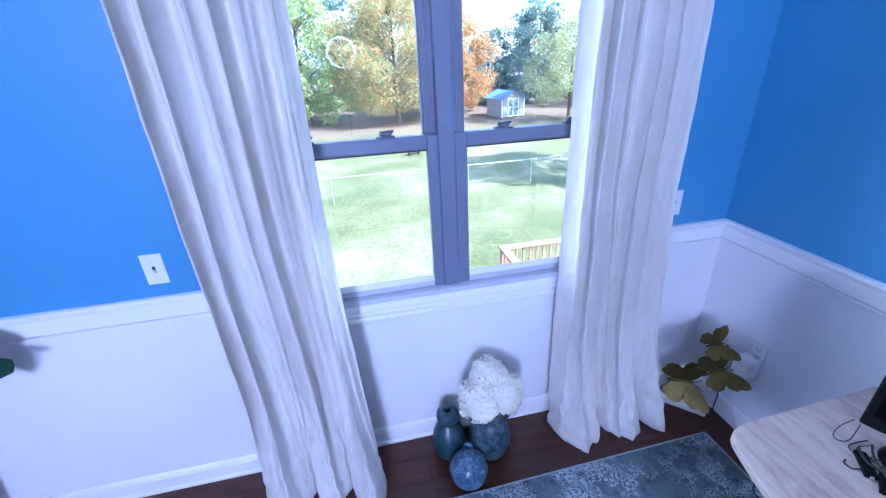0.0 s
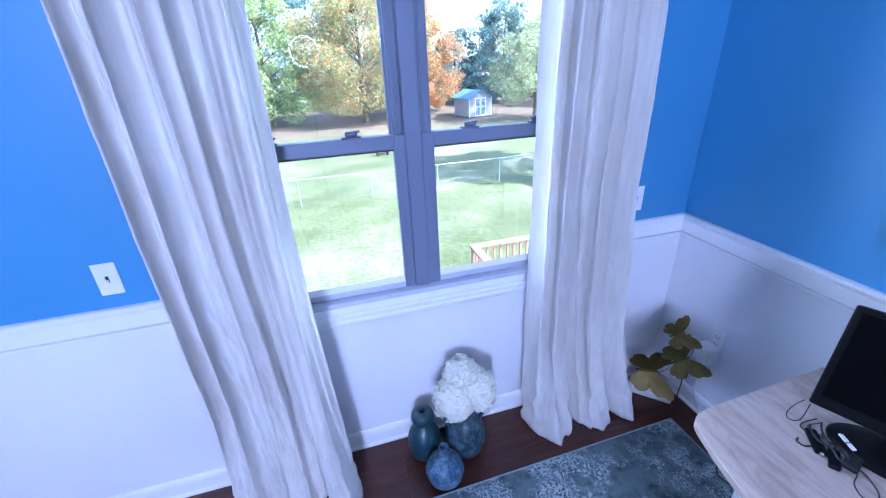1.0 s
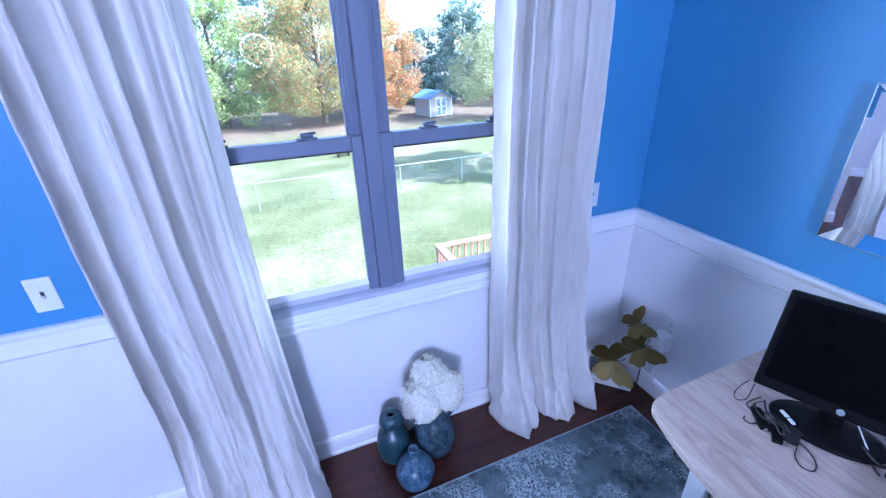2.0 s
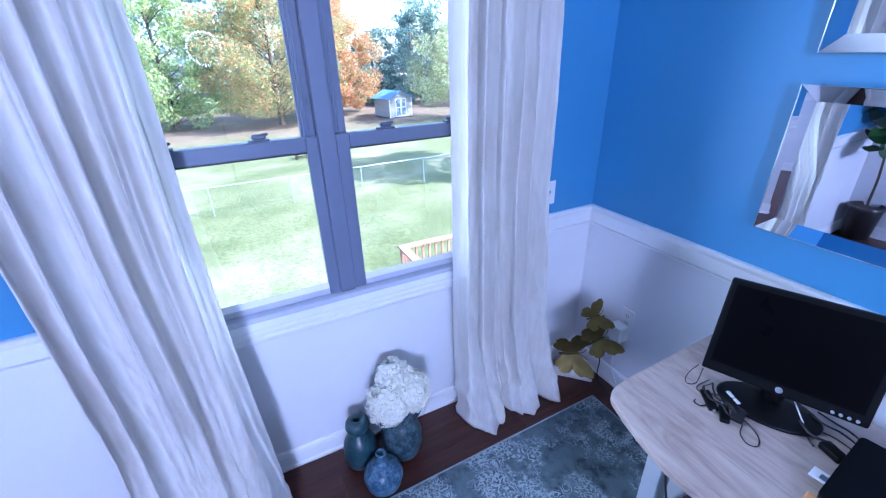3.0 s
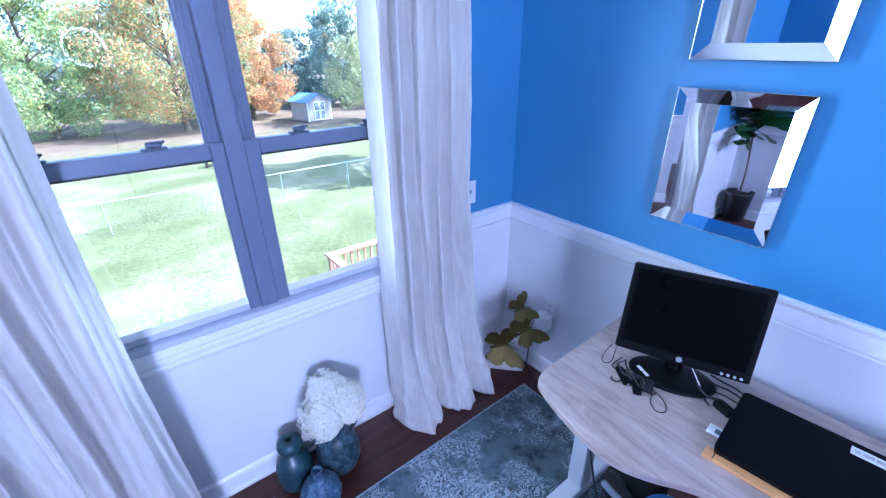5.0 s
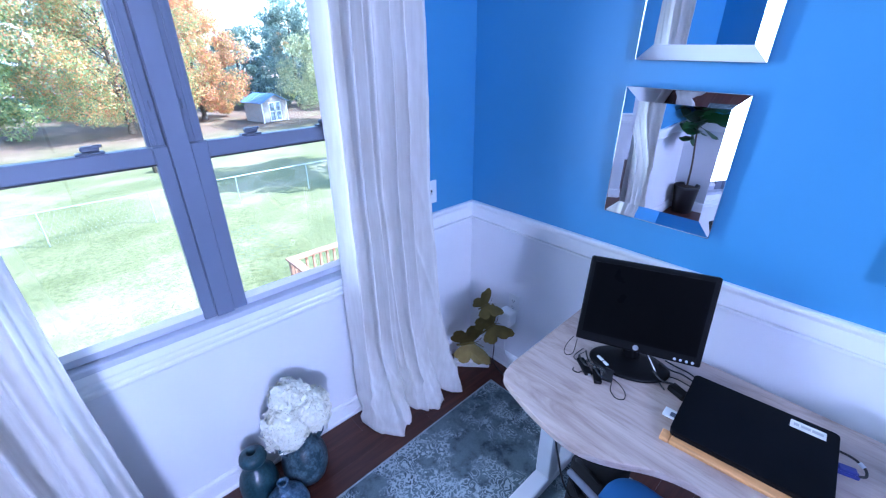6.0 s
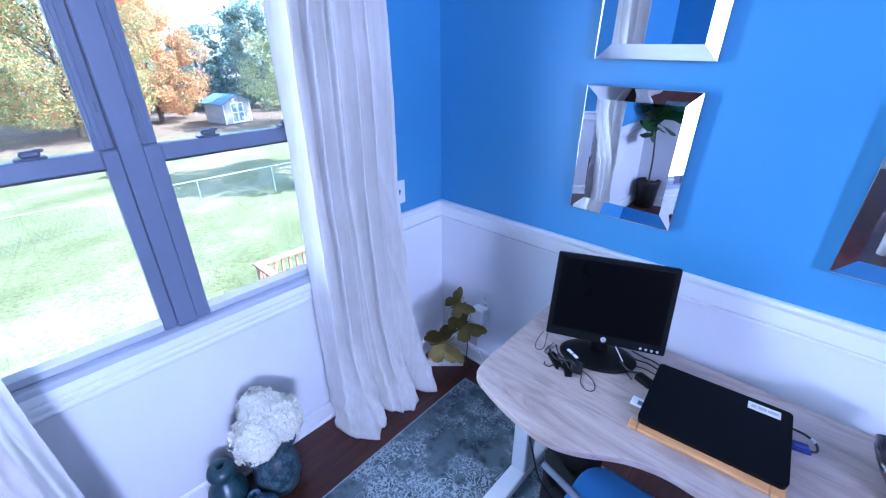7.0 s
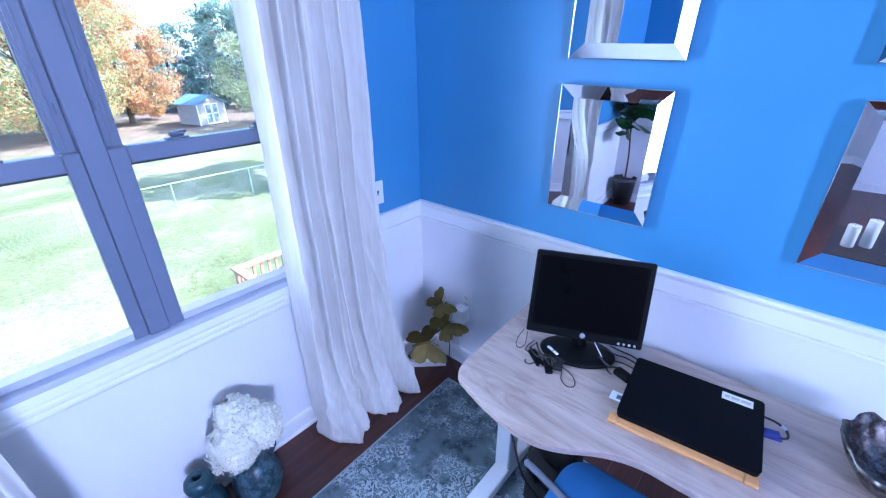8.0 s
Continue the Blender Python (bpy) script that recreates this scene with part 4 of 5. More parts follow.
# headset cable, small recorder and looped leads in front of the stand
LOOSE = "thin black lead lying loose on the desk"
for pts, r in (
    ([(-0.425, -1.075, 0.006), (-0.428, -1.105, 0.002), (-0.450, -1.140, 0), (-0.482, -1.152, 0), (-0.496, -1.132, 0), (-0.478, -1.104, 0.001), (-0.446, -1.090, 0.004), (-0.425, -1.070, 0.008)], 0.0016),
    ([(-0.402, -0.908, 0.075), (-0.412, -0.893, 0.040), (-0.422, -0.890, 0.010), (-0.430, -0.905, 0.004), (-0.420, -0.925, 0.020), (-0.405, -0.925, 0.075)], 0.0014),
    ([(-0.352, -0.930, 0.004), (-0.392, -0.925, 0), (-0.418, -0.930, 0), (-0.424, -0.950, 0), (-0.405, -0.972, 0), (-0.410, -1.000, 0.003), (-0.432, -1.035, 0.004)], 0.0016),
    ([(-0.360, -0.945, 0.004), (-0.400, -0.938, 0.001), (-0.410, -0.960, 0), (-0.392, -0.985, 0.004), (-0.400, -1.030, 0.006)], 0.0014),
    ([(-0.470, -0.960, 0.001), (-0.482, -0.966, 0), (-0.480, -0.984, 0), (-0.462, -0.992, 0.001), (-0.448, -1.010, 0.004), (-0.440, -1.040, 0.006)], 0.0022),
    ([(-0.405, -1.000, 0.010), (-0.425, -1.030, 0.012), (-0.415, -1.060, 0.012), (-0.395, -1.075, 0.010), (-0.400, -1.045, 0.014)], 0.0020),
    ([(-0.398, -0.940, 0.004), (-0.422, -0.958, 0.010), (-0.440, -0.990, 0.012), (-0.436, -1.022, 0.014), (-0.452, -1.052, 0.010), (-0.430, -1.078, 0.006)], 0.0034),
    ([(-0.376, -0.952, 0.018), (-0.402, -0.972, 0.016), (-0.424, -1.000, 0.016), (-0.418, -1.036, 0.018), (-0.430, -1.060, 0.014)], 0.0030),
    ([(-0.300, -1.165, 0.014), (-0.322, -1.205, 0.012), (-0.316, -1.245, 0.016), (-0.330, -1.280, 0.010)], 0.0034),
    ([(-0.262, -1.150, 0.004), (-0.275, -1.190, 0), (-0.262, -1.235, 0), (-0.272, -1.29, 0.004)], 0.0024),
    ([(-0.240, -1.165, 0.014), (-0.256, -1.205, 0.018), (-0.244, -1.245, 0.014), (-0.250, -1.30, 0.006)], 0.0030),
    ([(-0.222, -1.175, 0.020), (-0.232, -1.215, 0.024), (-0.225, -1.255, 0.018), (-0.232, -1.30, 0.010)], 0.0030),
    ([(-0.290, -1.150, 0.004), (-0.312, -1.195, 0), (-0.300, -1.235, 0), (-0.318, -1.275, 0.004)], 0.0020),
    ([(-0.280, -1.160, 0.006), (-0.330, -1.205, 0.002), (-0.345, -1.225, 0)], 0.0026),
):
    cable("cable", pts, r, CABLE_BLACK, LOOSE)
cable("cable", [(-0.262, -1.120, 0.050), (-0.285, -1.160, 0.020), (-0.318, -1.200, 0.001)], 0.0022, PLASTIC, "pale grey lead behind the monitor stand")


def gadget(name, at, turn, size, material, label, category, extra=()):
    root = thing(name, at, label, category, turn=turn)
    sx, sy, sz = size
    part("body", boxed(-sx, sx, -sy, sy, 0, sz, min(size) * 0.3, segs=2), material, root)
    for pname, (x0, x1, y0, y1, z0, z1), pm, pl in extra:
        part(pname, boxed(x0, x1, y0, y1, z0, z1, 0.0006), pm, root, pl)
    return root


gadget("voice_recorder", (-0.440, -0.985, DZ), -38, (0.014, 0.042, 0.013), BLACK_PLASTIC, "small black handheld gadget lying on the desk", "gadget", [("clip", (-0.004, 0.004, -0.047, -0.041, 0.004, 0.010), SILVER, "silver tip")])
gadget("earphone_case", (-0.452, -1.040, DZ), -55, (0.013, 0.036, 0.014), BLACK_PLASTIC, "black earphone plug block with a silver end", "gadget", [("plug", (-0.005, 0.005, 0.030, 0.052, 0.003, 0.011), SILVER, "silver plug")])
gadget("pen_clip", (-0.378, -1.020, DZ + 0.017), -24, (0.0055, 0.027, 0.004), PLASTIC, "white plastic clip lying on the monitor stand", "clip", [("gap", (-0.0068, 0.0068, -0.006, -0.002, 0.0005, 0.0043), BLACK_PLASTIC, "dark gap")])
gadget("earphone_pouch", (-0.425, -1.065, DZ), -70, (0.017, 0.026, 0.016), BLACK_FABRIC, "small black earphone pouch in front of the stand", "pouch")
gadget("plug_block", (-0.330, -1.262, DZ), -20, (0.017, 0.030, 0.022), BLACK_PLASTIC, "black cable plug beside the laptop", "plug")
gadget("card_reader", (-0.458, -1.288, DZ + 0.022), 4, (0.019, 0.023, 0.006), PLASTIC, "white and grey plastic card sticking out below the laptop", "card", [("panel", (-0.013, 0.006, -0.018, 0.004, 0.0058, 0.0066), plain_lock, "grey printed panel")])

# ---- laptop on its wooden riser ----
X = Vector((0.092, -0.9957, 0)).normalized()
B = Vector((0.9925, 0.0917, 0.075)).normalized()
N = X.cross(B).normalized()
LAP = Matrix((X, B, N)).transposed().to_4x4()
LC = Vector((-0.3835, -1.4745, 0.730))
riser = thing("laptop_riser", (-0.3835, -1.4745, DZ), "bamboo laptop riser standing on the desk", "laptop stand")
RM = Matrix.Translation(LC - Vector((-0.3835, -1.4745, DZ))) @ LAP
part("front_rail", boxed(-0.172, 0.150, -0.158, -0.128, -0.037, -0.0225, 0.003, m=RM), BAMBOO, riser)
part("end_block", boxed(-0.198, -0.1725, -0.158, -0.120, -0.037, -0.0225, 0.003, m=RM), BAMBOO, riser)
part("end_block", boxed(0.1505, 0.182, -0.160, -0.120, -0.037, -0.0225, 0.003, m=RM), BAMBOO, riser)
for x in (-0.14, 0.13):
    part("side_rail", boxed(x - 0.02, x + 0.02, -0.127, 0.12, -0.040, -0.0225, 0.003, m=RM), BAMBOO, riser)
    part("riser_foot", boxed(x - 0.015, x + 0.015, 0.07, 0.10, -0.062, -0.0405, 0.003, m=RM), BAMBOO, riser)
part("riser_foot", boxed(-0.19, 0.17, -0.150, -0.132, -0.0415, -0.0372, 0.001, m=RM), BAMBOO, riser)
laptop = thing("laptop", (-0.3835, -1.4745, DZ + 0.028), "closed black laptop lying on a bamboo riser", "laptop")
LM = Matrix.Translation(LC - Vector((-0.3835, -1.4745, DZ + 0.028))) @ LAP


def rounded(w, h, r, n=6):
    pts = []
    for cx, cy, a0 in ((w - r, h - r, 0), (-w + r, h - r, 90), (-w + r, -h + r, 180), (w - r, -h + r, 270)):
        for i in range(n + 1):
            a = radians(a0 + 90 * i / n)
            pts.append((cx + r * math.cos(a), cy + r * math.sin(a)))
    return pts


lid = slab(rounded(0.181, 0.136, 0.014), -0.009, 0.0, 0.002)
bmesh.ops.transform(lid, matrix=LM, verts=lid.verts[:])
part("lid", lid, BLACK_LID, laptop, "matt black lid")
base = slab(rounded(0.180, 0.135, 0.014), -0.022, -0.010, 0.002)
bmesh.ops.transform(base, matrix=LM, verts=base.verts[:])
part("base", base, BLACK_PLASTIC, laptop)
sticker = part("sticker", boxed(0.072, 0.152, 0.086, 0.116, 0.0003, 0.0012, m=LM), LABEL_PAPER, laptop, "worn white paper sticker")
for k, (x0, x1) in enumerate(((0.080, 0.092), (0.096, 0.118), (0.121, 0.146))):
    part("print_bar", boxed(x0, x1, 0.096, 0.107, 0.00125, 0.0014, m=LM), INK, sticker)

vga = thing("video_cable", (-0.300, -1.683, DZ), "blue video plug with a black cable beside the laptop", "cable")
part("plug", boxed(-0.011, 0.010, -0.012, 0.028, 0.012, 0.024, 0.003, m=pose(0, 0, 0, 0, 0, 14)), CONNECTOR_BLUE, vga, "blue plug")
part("hood", boxed(-0.010, 0.010, -0.020, 0.026, 0.0, 0.0115, 0.002, m=pose(0, 0, 0, 0, 0, 14)), CONNECTOR_BLUE, vga)
part("lead", tube(bmesh.new(), spline([(0.038, 0.040, 0.030), (0.034, 0.005, 0.032), (0.024, -0.022, 0.026), (0.008, -0.030, 0.016), (-0.002, -0.018, 0.012)]), 0.0034, 8), CABLE_BLACK, vga, "black lead", smooth=True)
part("ferrule", tube(bmesh.new(), [(0.030, -0.010, 0.030), (0.024, -0.022, 0.026)], 0.0052, 10), SILVER, vga, "metal collar")


# ---- metal bowl ----
def leaf_bowl():
    bm = bmesh.new()
    rings, seg = [], 72
    prof = [(0.030, 0.0), (0.058, 0.006), (0.088, 0.030), (0.112, 0.066), (0.128, 0.105), (0.121, 0.101), (0.104, 0.064), (0.080, 0.033), (0.046, 0.014), (0.0005, 0.012)]
    for r, z in prof:
        ring = []
        for i in range(seg):
            a = 2 * math.pi * i / seg
            k = min(1, z / 0.1)
            rip = 1 + 0.030 * k * math.sin(9 * a) + 0.022 * k * math.sin(17 * a + 1.1)
            ring.append(bm.verts.new((r * 1.15 * rip * math.cos(a), r * rip * math.sin(a), z + 0.007 * k * math.sin(5 * a + 0.6) + 0.005 * k * math.sin(9 * a))))
        rings.append(ring)
    for a, b in zip(rings, rings[1:]):
        for i in range(seg):
            bm.faces.new((a[i], a[(i + 1) % seg], b[(i + 1) % seg], b[i]))
    bm.faces.new(rings[0][::-1])
    bm.faces.new(rings[-1])
    return bm


bowl = thing("bowl", (-0.295, -1.930, DZ), "dark aged metal bowl with a rippled leaf-shaped rim", "bowl", turn=20)
part("shell", leaf_bowl(), BOWL_METAL, bowl, smooth=True)

# ---- chair under the desk ----
chair = thing("desk_chair", (-0.77, -1.47, 0), "desk chair with a blue padded seat and grey fabric arm", "chair")
seat = slab([(x * 1.0, y * 1.0) for x, y in rounded(0.235, 0.265, 0.09, 8)], 0.400, 0.468, 0.022)
part("seat", seat, SEAT_BLUE, chair, "blue upholstered seat", smooth=True)
part("seat_shell", slab(rounded(0.20, 0.23, 0.08, 6), 0.375, 0.3995, 0.006), BLACK_PLASTIC, chair)
part("armrest", tube(bmesh.new(), spline([(0.110, 0.372, 0.440), (0.080, 0.300, 0.462), (0.055, 0.232, 0.474), (0.02, 0.13, 0.482), (-0.02, 0.0, 0.484)]), 0.012, 12), PIPING, chair, "grey woven arm edge", smooth=True)
part("arm_post", tube(bmesh.new(), [(0.108, 0.366, 0.436), (0.10, 0.32, 0.388), (0.06, 0.16, 0.384)], 0.012, 8), BLACK_PLASTIC, chair)
part("pillar", lathe([(0.028, 0.09), (0.028, 0.26), (0.020, 0.262), (0.020, 0.374)], 20), BLACK_PLASTIC, chair)
for k in range(5):
    a = radians(72 * k + 20)
    part("leg", tube(bmesh.new(), [(0.02 * math.cos(a), 0.02 * math.sin(a), 0.11), (0.25 * math.cos(a), 0.25 * math.sin(a), 0.066)], 0.018, 8, 0.7), BLACK_PLASTIC, chair)
    w = lathe([(0.010, -0.018), (0.024, -0.017), (0.026, -0.010), (0.026, 0.010), (0.024, 0.017), (0.010, 0.018)], 20)
    bmesh.ops.transform(w, matrix=pose(0.25 * math.cos(a), 0.25 * math.sin(a), 0.0365, 90, 0, 72 * k + 20), verts=w.verts[:])
    part("caster", w, BLACK_PLASTIC, chair)
bag = thing("bag", (-0.455, -1.125, 0), "black fabric bag standing under the desk", "bag", turn=-12)
part("body", boxed(-0.085, 0.085, -0.075, 0.085, 0.012, 0.335, 0.028, segs=3), BLACK_FABRIC, bag, smooth=True)
part("strap", tube(bmesh.new(), spline([(-0.07, -0.05, 0.32), (-0.10, -0.02, 0.37), (-0.10, 0.03, 0.37), (-0.07, 0.06, 0.32)]), 0.008, 8), BLACK_FABRIC, bag)

# ---- potted fig by the window ----
fig = thing("fig_tree", (-3.32, -0.16, 0), "fiddle-leaf fig in a black pot beside the window wall", "potted plant")
part("pot", lathe([(0.085, 0.0), (0.095, 0.004), (0.122, 0.27), (0.128, 0.300), (0.118, 0.302), (0.110, 0.27)], 40), POT_BLACK, fig, "glossy black pot", smooth=True)
part("soil", lathe([(0.108, 0.268), (0.109, 0.274), (0.05, 0.282)], 24), SOIL, fig)
trunk = tube(bmesh.new(), spline([(0, 0, 0.27), (0.05, -0.01, 0.55), (0.10, 0.0, 0.82), (0.11, 0.01, 1.05), (0.13, 0.0, 1.26)]), 0.011, 8, 0.5)
tube(trunk, spline([(0.10, 0.0, 0.84), (0.17, -0.02, 0.90), (0.31, -0.03, 0.90)]), 0.006, 6, 0.6)
part("trunk", trunk, BARK, fig)


def fig_leaf(bm, base, aim, size, roll):
    aim = Vector(aim).normalized()
    side = aim.cross(Vector((0, 0, 1))).normalized()
    side.rotate(Matrix.Rotation(roll, 3, aim))
    up = side.cross(aim)
    base = Vector(base)
    cols = [(0.0, 0.03), (0.12, 0.20), (0.32, 0.27), (0.52, 0.24), (0.70, 0.34), (0.86, 0.30), (0.96, 0.16), (1.0, 0.02)]
    last = None
    for s, w in cols:
        c = base + aim * size * s - Vector((0, 0, 1)) * size * 0.22 * s * s
        tri = [bm.verts.new(c + side * size * w * k + up * size * 0.16 * w * abs(k)) for k in (-1, 0, 1)]
        if last:
            for k in range(2):
                bm.faces.new((last[k], last[k + 1], tri[k + 1], tri[k]))
        last = tri


rnd = random.Random(5)
for i in range(24):
    z = 0.90 + 0.016 * i
    a = i * 2.4 + 0.5
    bm = bmesh.new()
    fig_leaf(bm, (0.11, 0.0, z), (math.cos(a), 0.45 * math.sin(a) - 0.15, rnd.uniform(0.0, 0.45)), rnd.uniform(0.24, 0.35), rnd.uniform(-0.6, 0.6))
    part("leaf", bm, FIG_LEAF, fig, smooth=True)
for i, (a, z, dx) in enumerate(((0.15, 0.87, 0.245), (0.1, 0.93, 0.20), (-0.9, 0.92, 0.17), (0.8, 0.95, 0.15), (-0.3, 0.86, 0.19))):
    bm = bmesh.new()
    fig_leaf(bm, (dx + 0.085, -0.03, z), (math.cos(a), 0.5 * math.sin(a), 0.15), 0.19, 0.3 * i)
    part("leaf", bm, FIG_LEAF, fig, smooth=True)

# ---- low table with candles, seen in a mirror ----
low_table = thing("low_table", (-2.45, -2.08, 0), "low dark wooden table against the far side", "table")
part("tabletop", boxed(-0.36, 0.30, -0.75, 0.55, 0.30, 0.335, 0.006), DARK_WOOD, low_table)
for x in (-0.32, 0.26):
    for y in (-0.70, 0.50):
        part("leg", boxed(x - 0.02, x + 0.02, y - 0.02, y + 0.02, 0, 0.2995, 0.003), DARK_WOOD, low_table)
for x, y, h in ((-2.38, -1.96, 0.16), (-2.44, -2.06, 0.20), (-2.36, -2.20, 0.13)):
    c = thing("candle", (x, y, 0.335), "white pillar candle on the low table", "candle", "candles on the low table")
    part("wax", lathe([(0.036, 0), (0.0375, 0.003), (0.0375, h - 0.004), (0.035, h), (0.026, h - 0.003), (0.002, h - 0.006)], 28), WAX, c, smooth=True)
    part("wick", tube(bmesh.new(), [(0, 0, h - 0.008), (0.002, 0, h + 0.010)], 0.0012, 6), DARK_SLOT, c)

# ---- ring light on a stand ----
stand = thing("ring_light", (RING_AT[0], RING_AT[1], 0), "dimly lit white ring light on a black tripod stand", "ring light")


def ring(r0, r1, y0, y1, z, seg=72, arc=None):
    bm = bmesh.new()
    if arc:
        loops = [[bm.verts.new((r * math.cos(a), y, z + r * math.sin(a))) for a in (radians(arc[0] + (arc[1] - arc[0]) * i / seg) for i in range(seg + 1))] for r, y in ((r0, y0), (r1, y0), (r1, y1), (r0, y1))]
        for a, b in zip(loops, loops[1:] + loops[:1]):
            for i in range(seg):
                bm.faces.new((a[i], a[i + 1], b[i + 1], b[i]))
        bm.faces.new([q[0] for q in loops])
        bm.faces.new([q[-1] for q in loops])
        return bm
    loops = [[bm.verts.new((r * math.cos(a), y, z + r * math.sin(a))) for a in (2 * math.pi * i / seg for i in range(seg))] for r, y in ((r0, y0), (r1, y0), (r1, y1), (r0, y1))]
    for a, b in zip(loops, loops[1:] + loops[:1]):
        for i in range(seg):
            bm.faces.new((a[i], a[(i + 1) % seg], b[(i + 1) % seg], b[i]))
    return bm


part("ring_housing", ring(0.126, 0.150, -0.030, -0.002, RING_AT[2]), PLASTIC, stand)
part("diffuser", ring(0.131, 0.145, 0.0, 0.004, RING_AT[2], 72, (-8, 275)), GLOW, stand, "glowing white diffuser ring")
part("pole", tube(bmesh.new(), [(0, -0.02, 0.12), (0, -0.02, RING_AT[2] - 0.151)], 0.011, 10), BLACK_PLASTIC, stand)
for k in range(3):
    a = radians(120 * k + 30)
    part("leg", tube(bmesh.new(), [(0, -0.02, 0.42), (0.30 * math.cos(a), -0.02 + 0.30 * math.sin(a), 0.020)], 0.009, 8), BLACK_PLASTIC, stand)

# ---- studio lamp at the back of the room ----
studio = thing("studio_lamp", (LAMP_AT[0], LAMP_AT[1], 0), "wide round lit studio lamp on a tall black stand", "lamp")
AIM = Matrix.Translation((0, 0, LAMP_AT[2])) @ (Vector(LAMP_AIM) - Vector(LAMP_AT)).to_track_quat("Z", "Y").to_matrix().to_4x4()
hood = lathe([(0.060, -0.22), (0.090, -0.20), (0.425, -0.03), (0.432, 0.0), (0.446, 0.24), (0.440, 0.24), (0.426, 0.0), (0.423, -0.012)], 48)
bmesh.ops.transform(hood, matrix=AIM, verts=hood.verts[:])
part("hood", hood, BLACK_PLASTIC, studio, "black metal hood", smooth=True)
face = lathe([(0.420, -0.009), (0.423, -0.006), (0.420, -0.004)], 48)
bmesh.ops.transform(face, matrix=AIM, verts=face.verts[:])
part("diffuser", face, LAMP_GLOW, studio, "glowing white diffuser")
part("pole", tube(bmesh.new(), [(-0.10, -0.16, 0.10), (-0.10, -0.16, LAMP_AT[2] - 0.02)], 0.012, 10), BLACK_PLASTIC, studio)
part("arm", tube(bmesh.new(), [(-0.10, -0.16, LAMP_AT[2] - 0.04), (-0.09, -0.14, LAMP_AT[2])], 0.010, 8), BLACK_PLASTIC, studio)
for k in range(3):
    ang = radians(120 * k + 30)
    part("leg", tube(bmesh.new(), [(-0.10, -0.16, 0.50), (-0.10 + 0.34 * math.cos(ang), -0.16 + 0.34 * math.sin(ang), 0.012)], 0.010, 8), BLACK_PLASTIC, studio)

# -- the yard --
GZ = -4.0
ground = bmesh.new()
n = 60
span = 900.0
rows = []
for j in range(n + 1):
    row = []
    for i in range(n + 1):
        x = span * (2 * i / n - 1) * abs(2 * i / n - 1) ** 1.6
        y = span * (2 * j / n - 1) * abs(2 * j / n - 1) ** 1.6
        row.append(ground.verts.new((x, y, GZ + 0.10 * noise.noise((x * 0.07, y * 0.07, 3)))))
    rows.append(row)
for a, b in zip(rows, rows[1:]):
    for i in range(n):
        ground.faces.new((a[i], a[i + 1], b[i + 1], b[i]))
structure("ground", ground, LAWN, "mown lawn with dry patches and leaf litter under trees", smooth=True)


def grass_tufts():
    """Short blades over the near lawn, in uneven clumps."""
    rnd = random.Random(8)
    verts, faces = [], []
    for i in range(26000):
        x, y = rnd.uniform(-9, 9), 4.5 + 20 * rnd.random() ** 1.5
        if noise.noise((x * 0.9, y * 0.9, 1)) < -0.25:
            continue
        a, h, w = rnd.uniform(0, 6.28), rnd.uniform(0.015, 0.035), rnd.uniform(0.012, 0.03)
        z = GZ + 0.10 * noise.noise((x * 0.07, y * 0.07, 3)) - 0.01
        dx, dy = math.cos(a) * w, math.sin(a) * w
        k = len(verts)
        verts += [(x - dx, y - dy, z), (x + dx, y + dy, z), (x + rnd.uniform(-0.05, 0.05), y + rnd.uniform(-0.05, 0.05), z + h)]
        faces.append((k, k + 1, k + 2))
    me = bpy.data.meshes.new("grass")
    me.from_pydata(verts, [], faces)
    me.materials.append(leafy("grass_blade", [(0.0, (0.105, 0.13, 0.046)), (0.6, (0.155, 0.17, 0.072)), (1.0, (0.24, 0.23, 0.14))], 0.3, 0.8))
    return tagged(new("grass", me), "short green lawn grass in clumps", "grass", "", "stuff")


grass_tufts()


def crown_mesh(clumps, per, leaf, seed):
    """Leaves scattered in many uneven clumps."""
    rs = np.random.RandomState(seed)
    verts, faces = [], []
    for c, r in clumps:
        d = rs.normal(size=(per, 3))
        d /= np.linalg.norm(d, axis=1)[:, None]
        pts = np.array(c) + d * (r * rs.uniform(0.35, 1.08, per) ** 0.6)[:, None] * np.array((1, 1, 0.75))
        t1 = rs.normal(size=(per, 3))
        t1 /= np.linalg.norm(t1, axis=1)[:, None]
        t2 = np.cross(t1, rs.normal(size=(per, 3)))
        t2 /= np.linalg.norm(t2, axis=1)[:, None]
        s = leaf * rs.uniform(0.6, 1.3, per)[:, None]
        quad = np.stack([pts - t1 * s, pts + t2 * s * 0.5, pts + t1 * s, pts - t2 * s * 0.5], 1).reshape(-1, 3)
        k = len(verts)
        verts += quad.tolist()
        faces += [(k + 4 * i, k + 4 * i + 1, k + 4 * i + 2, k + 4 * i + 3) for i in range(per)]
    me = bpy.data.meshes.new("crown")
    me.from_pydata(verts, [], faces)
    return me


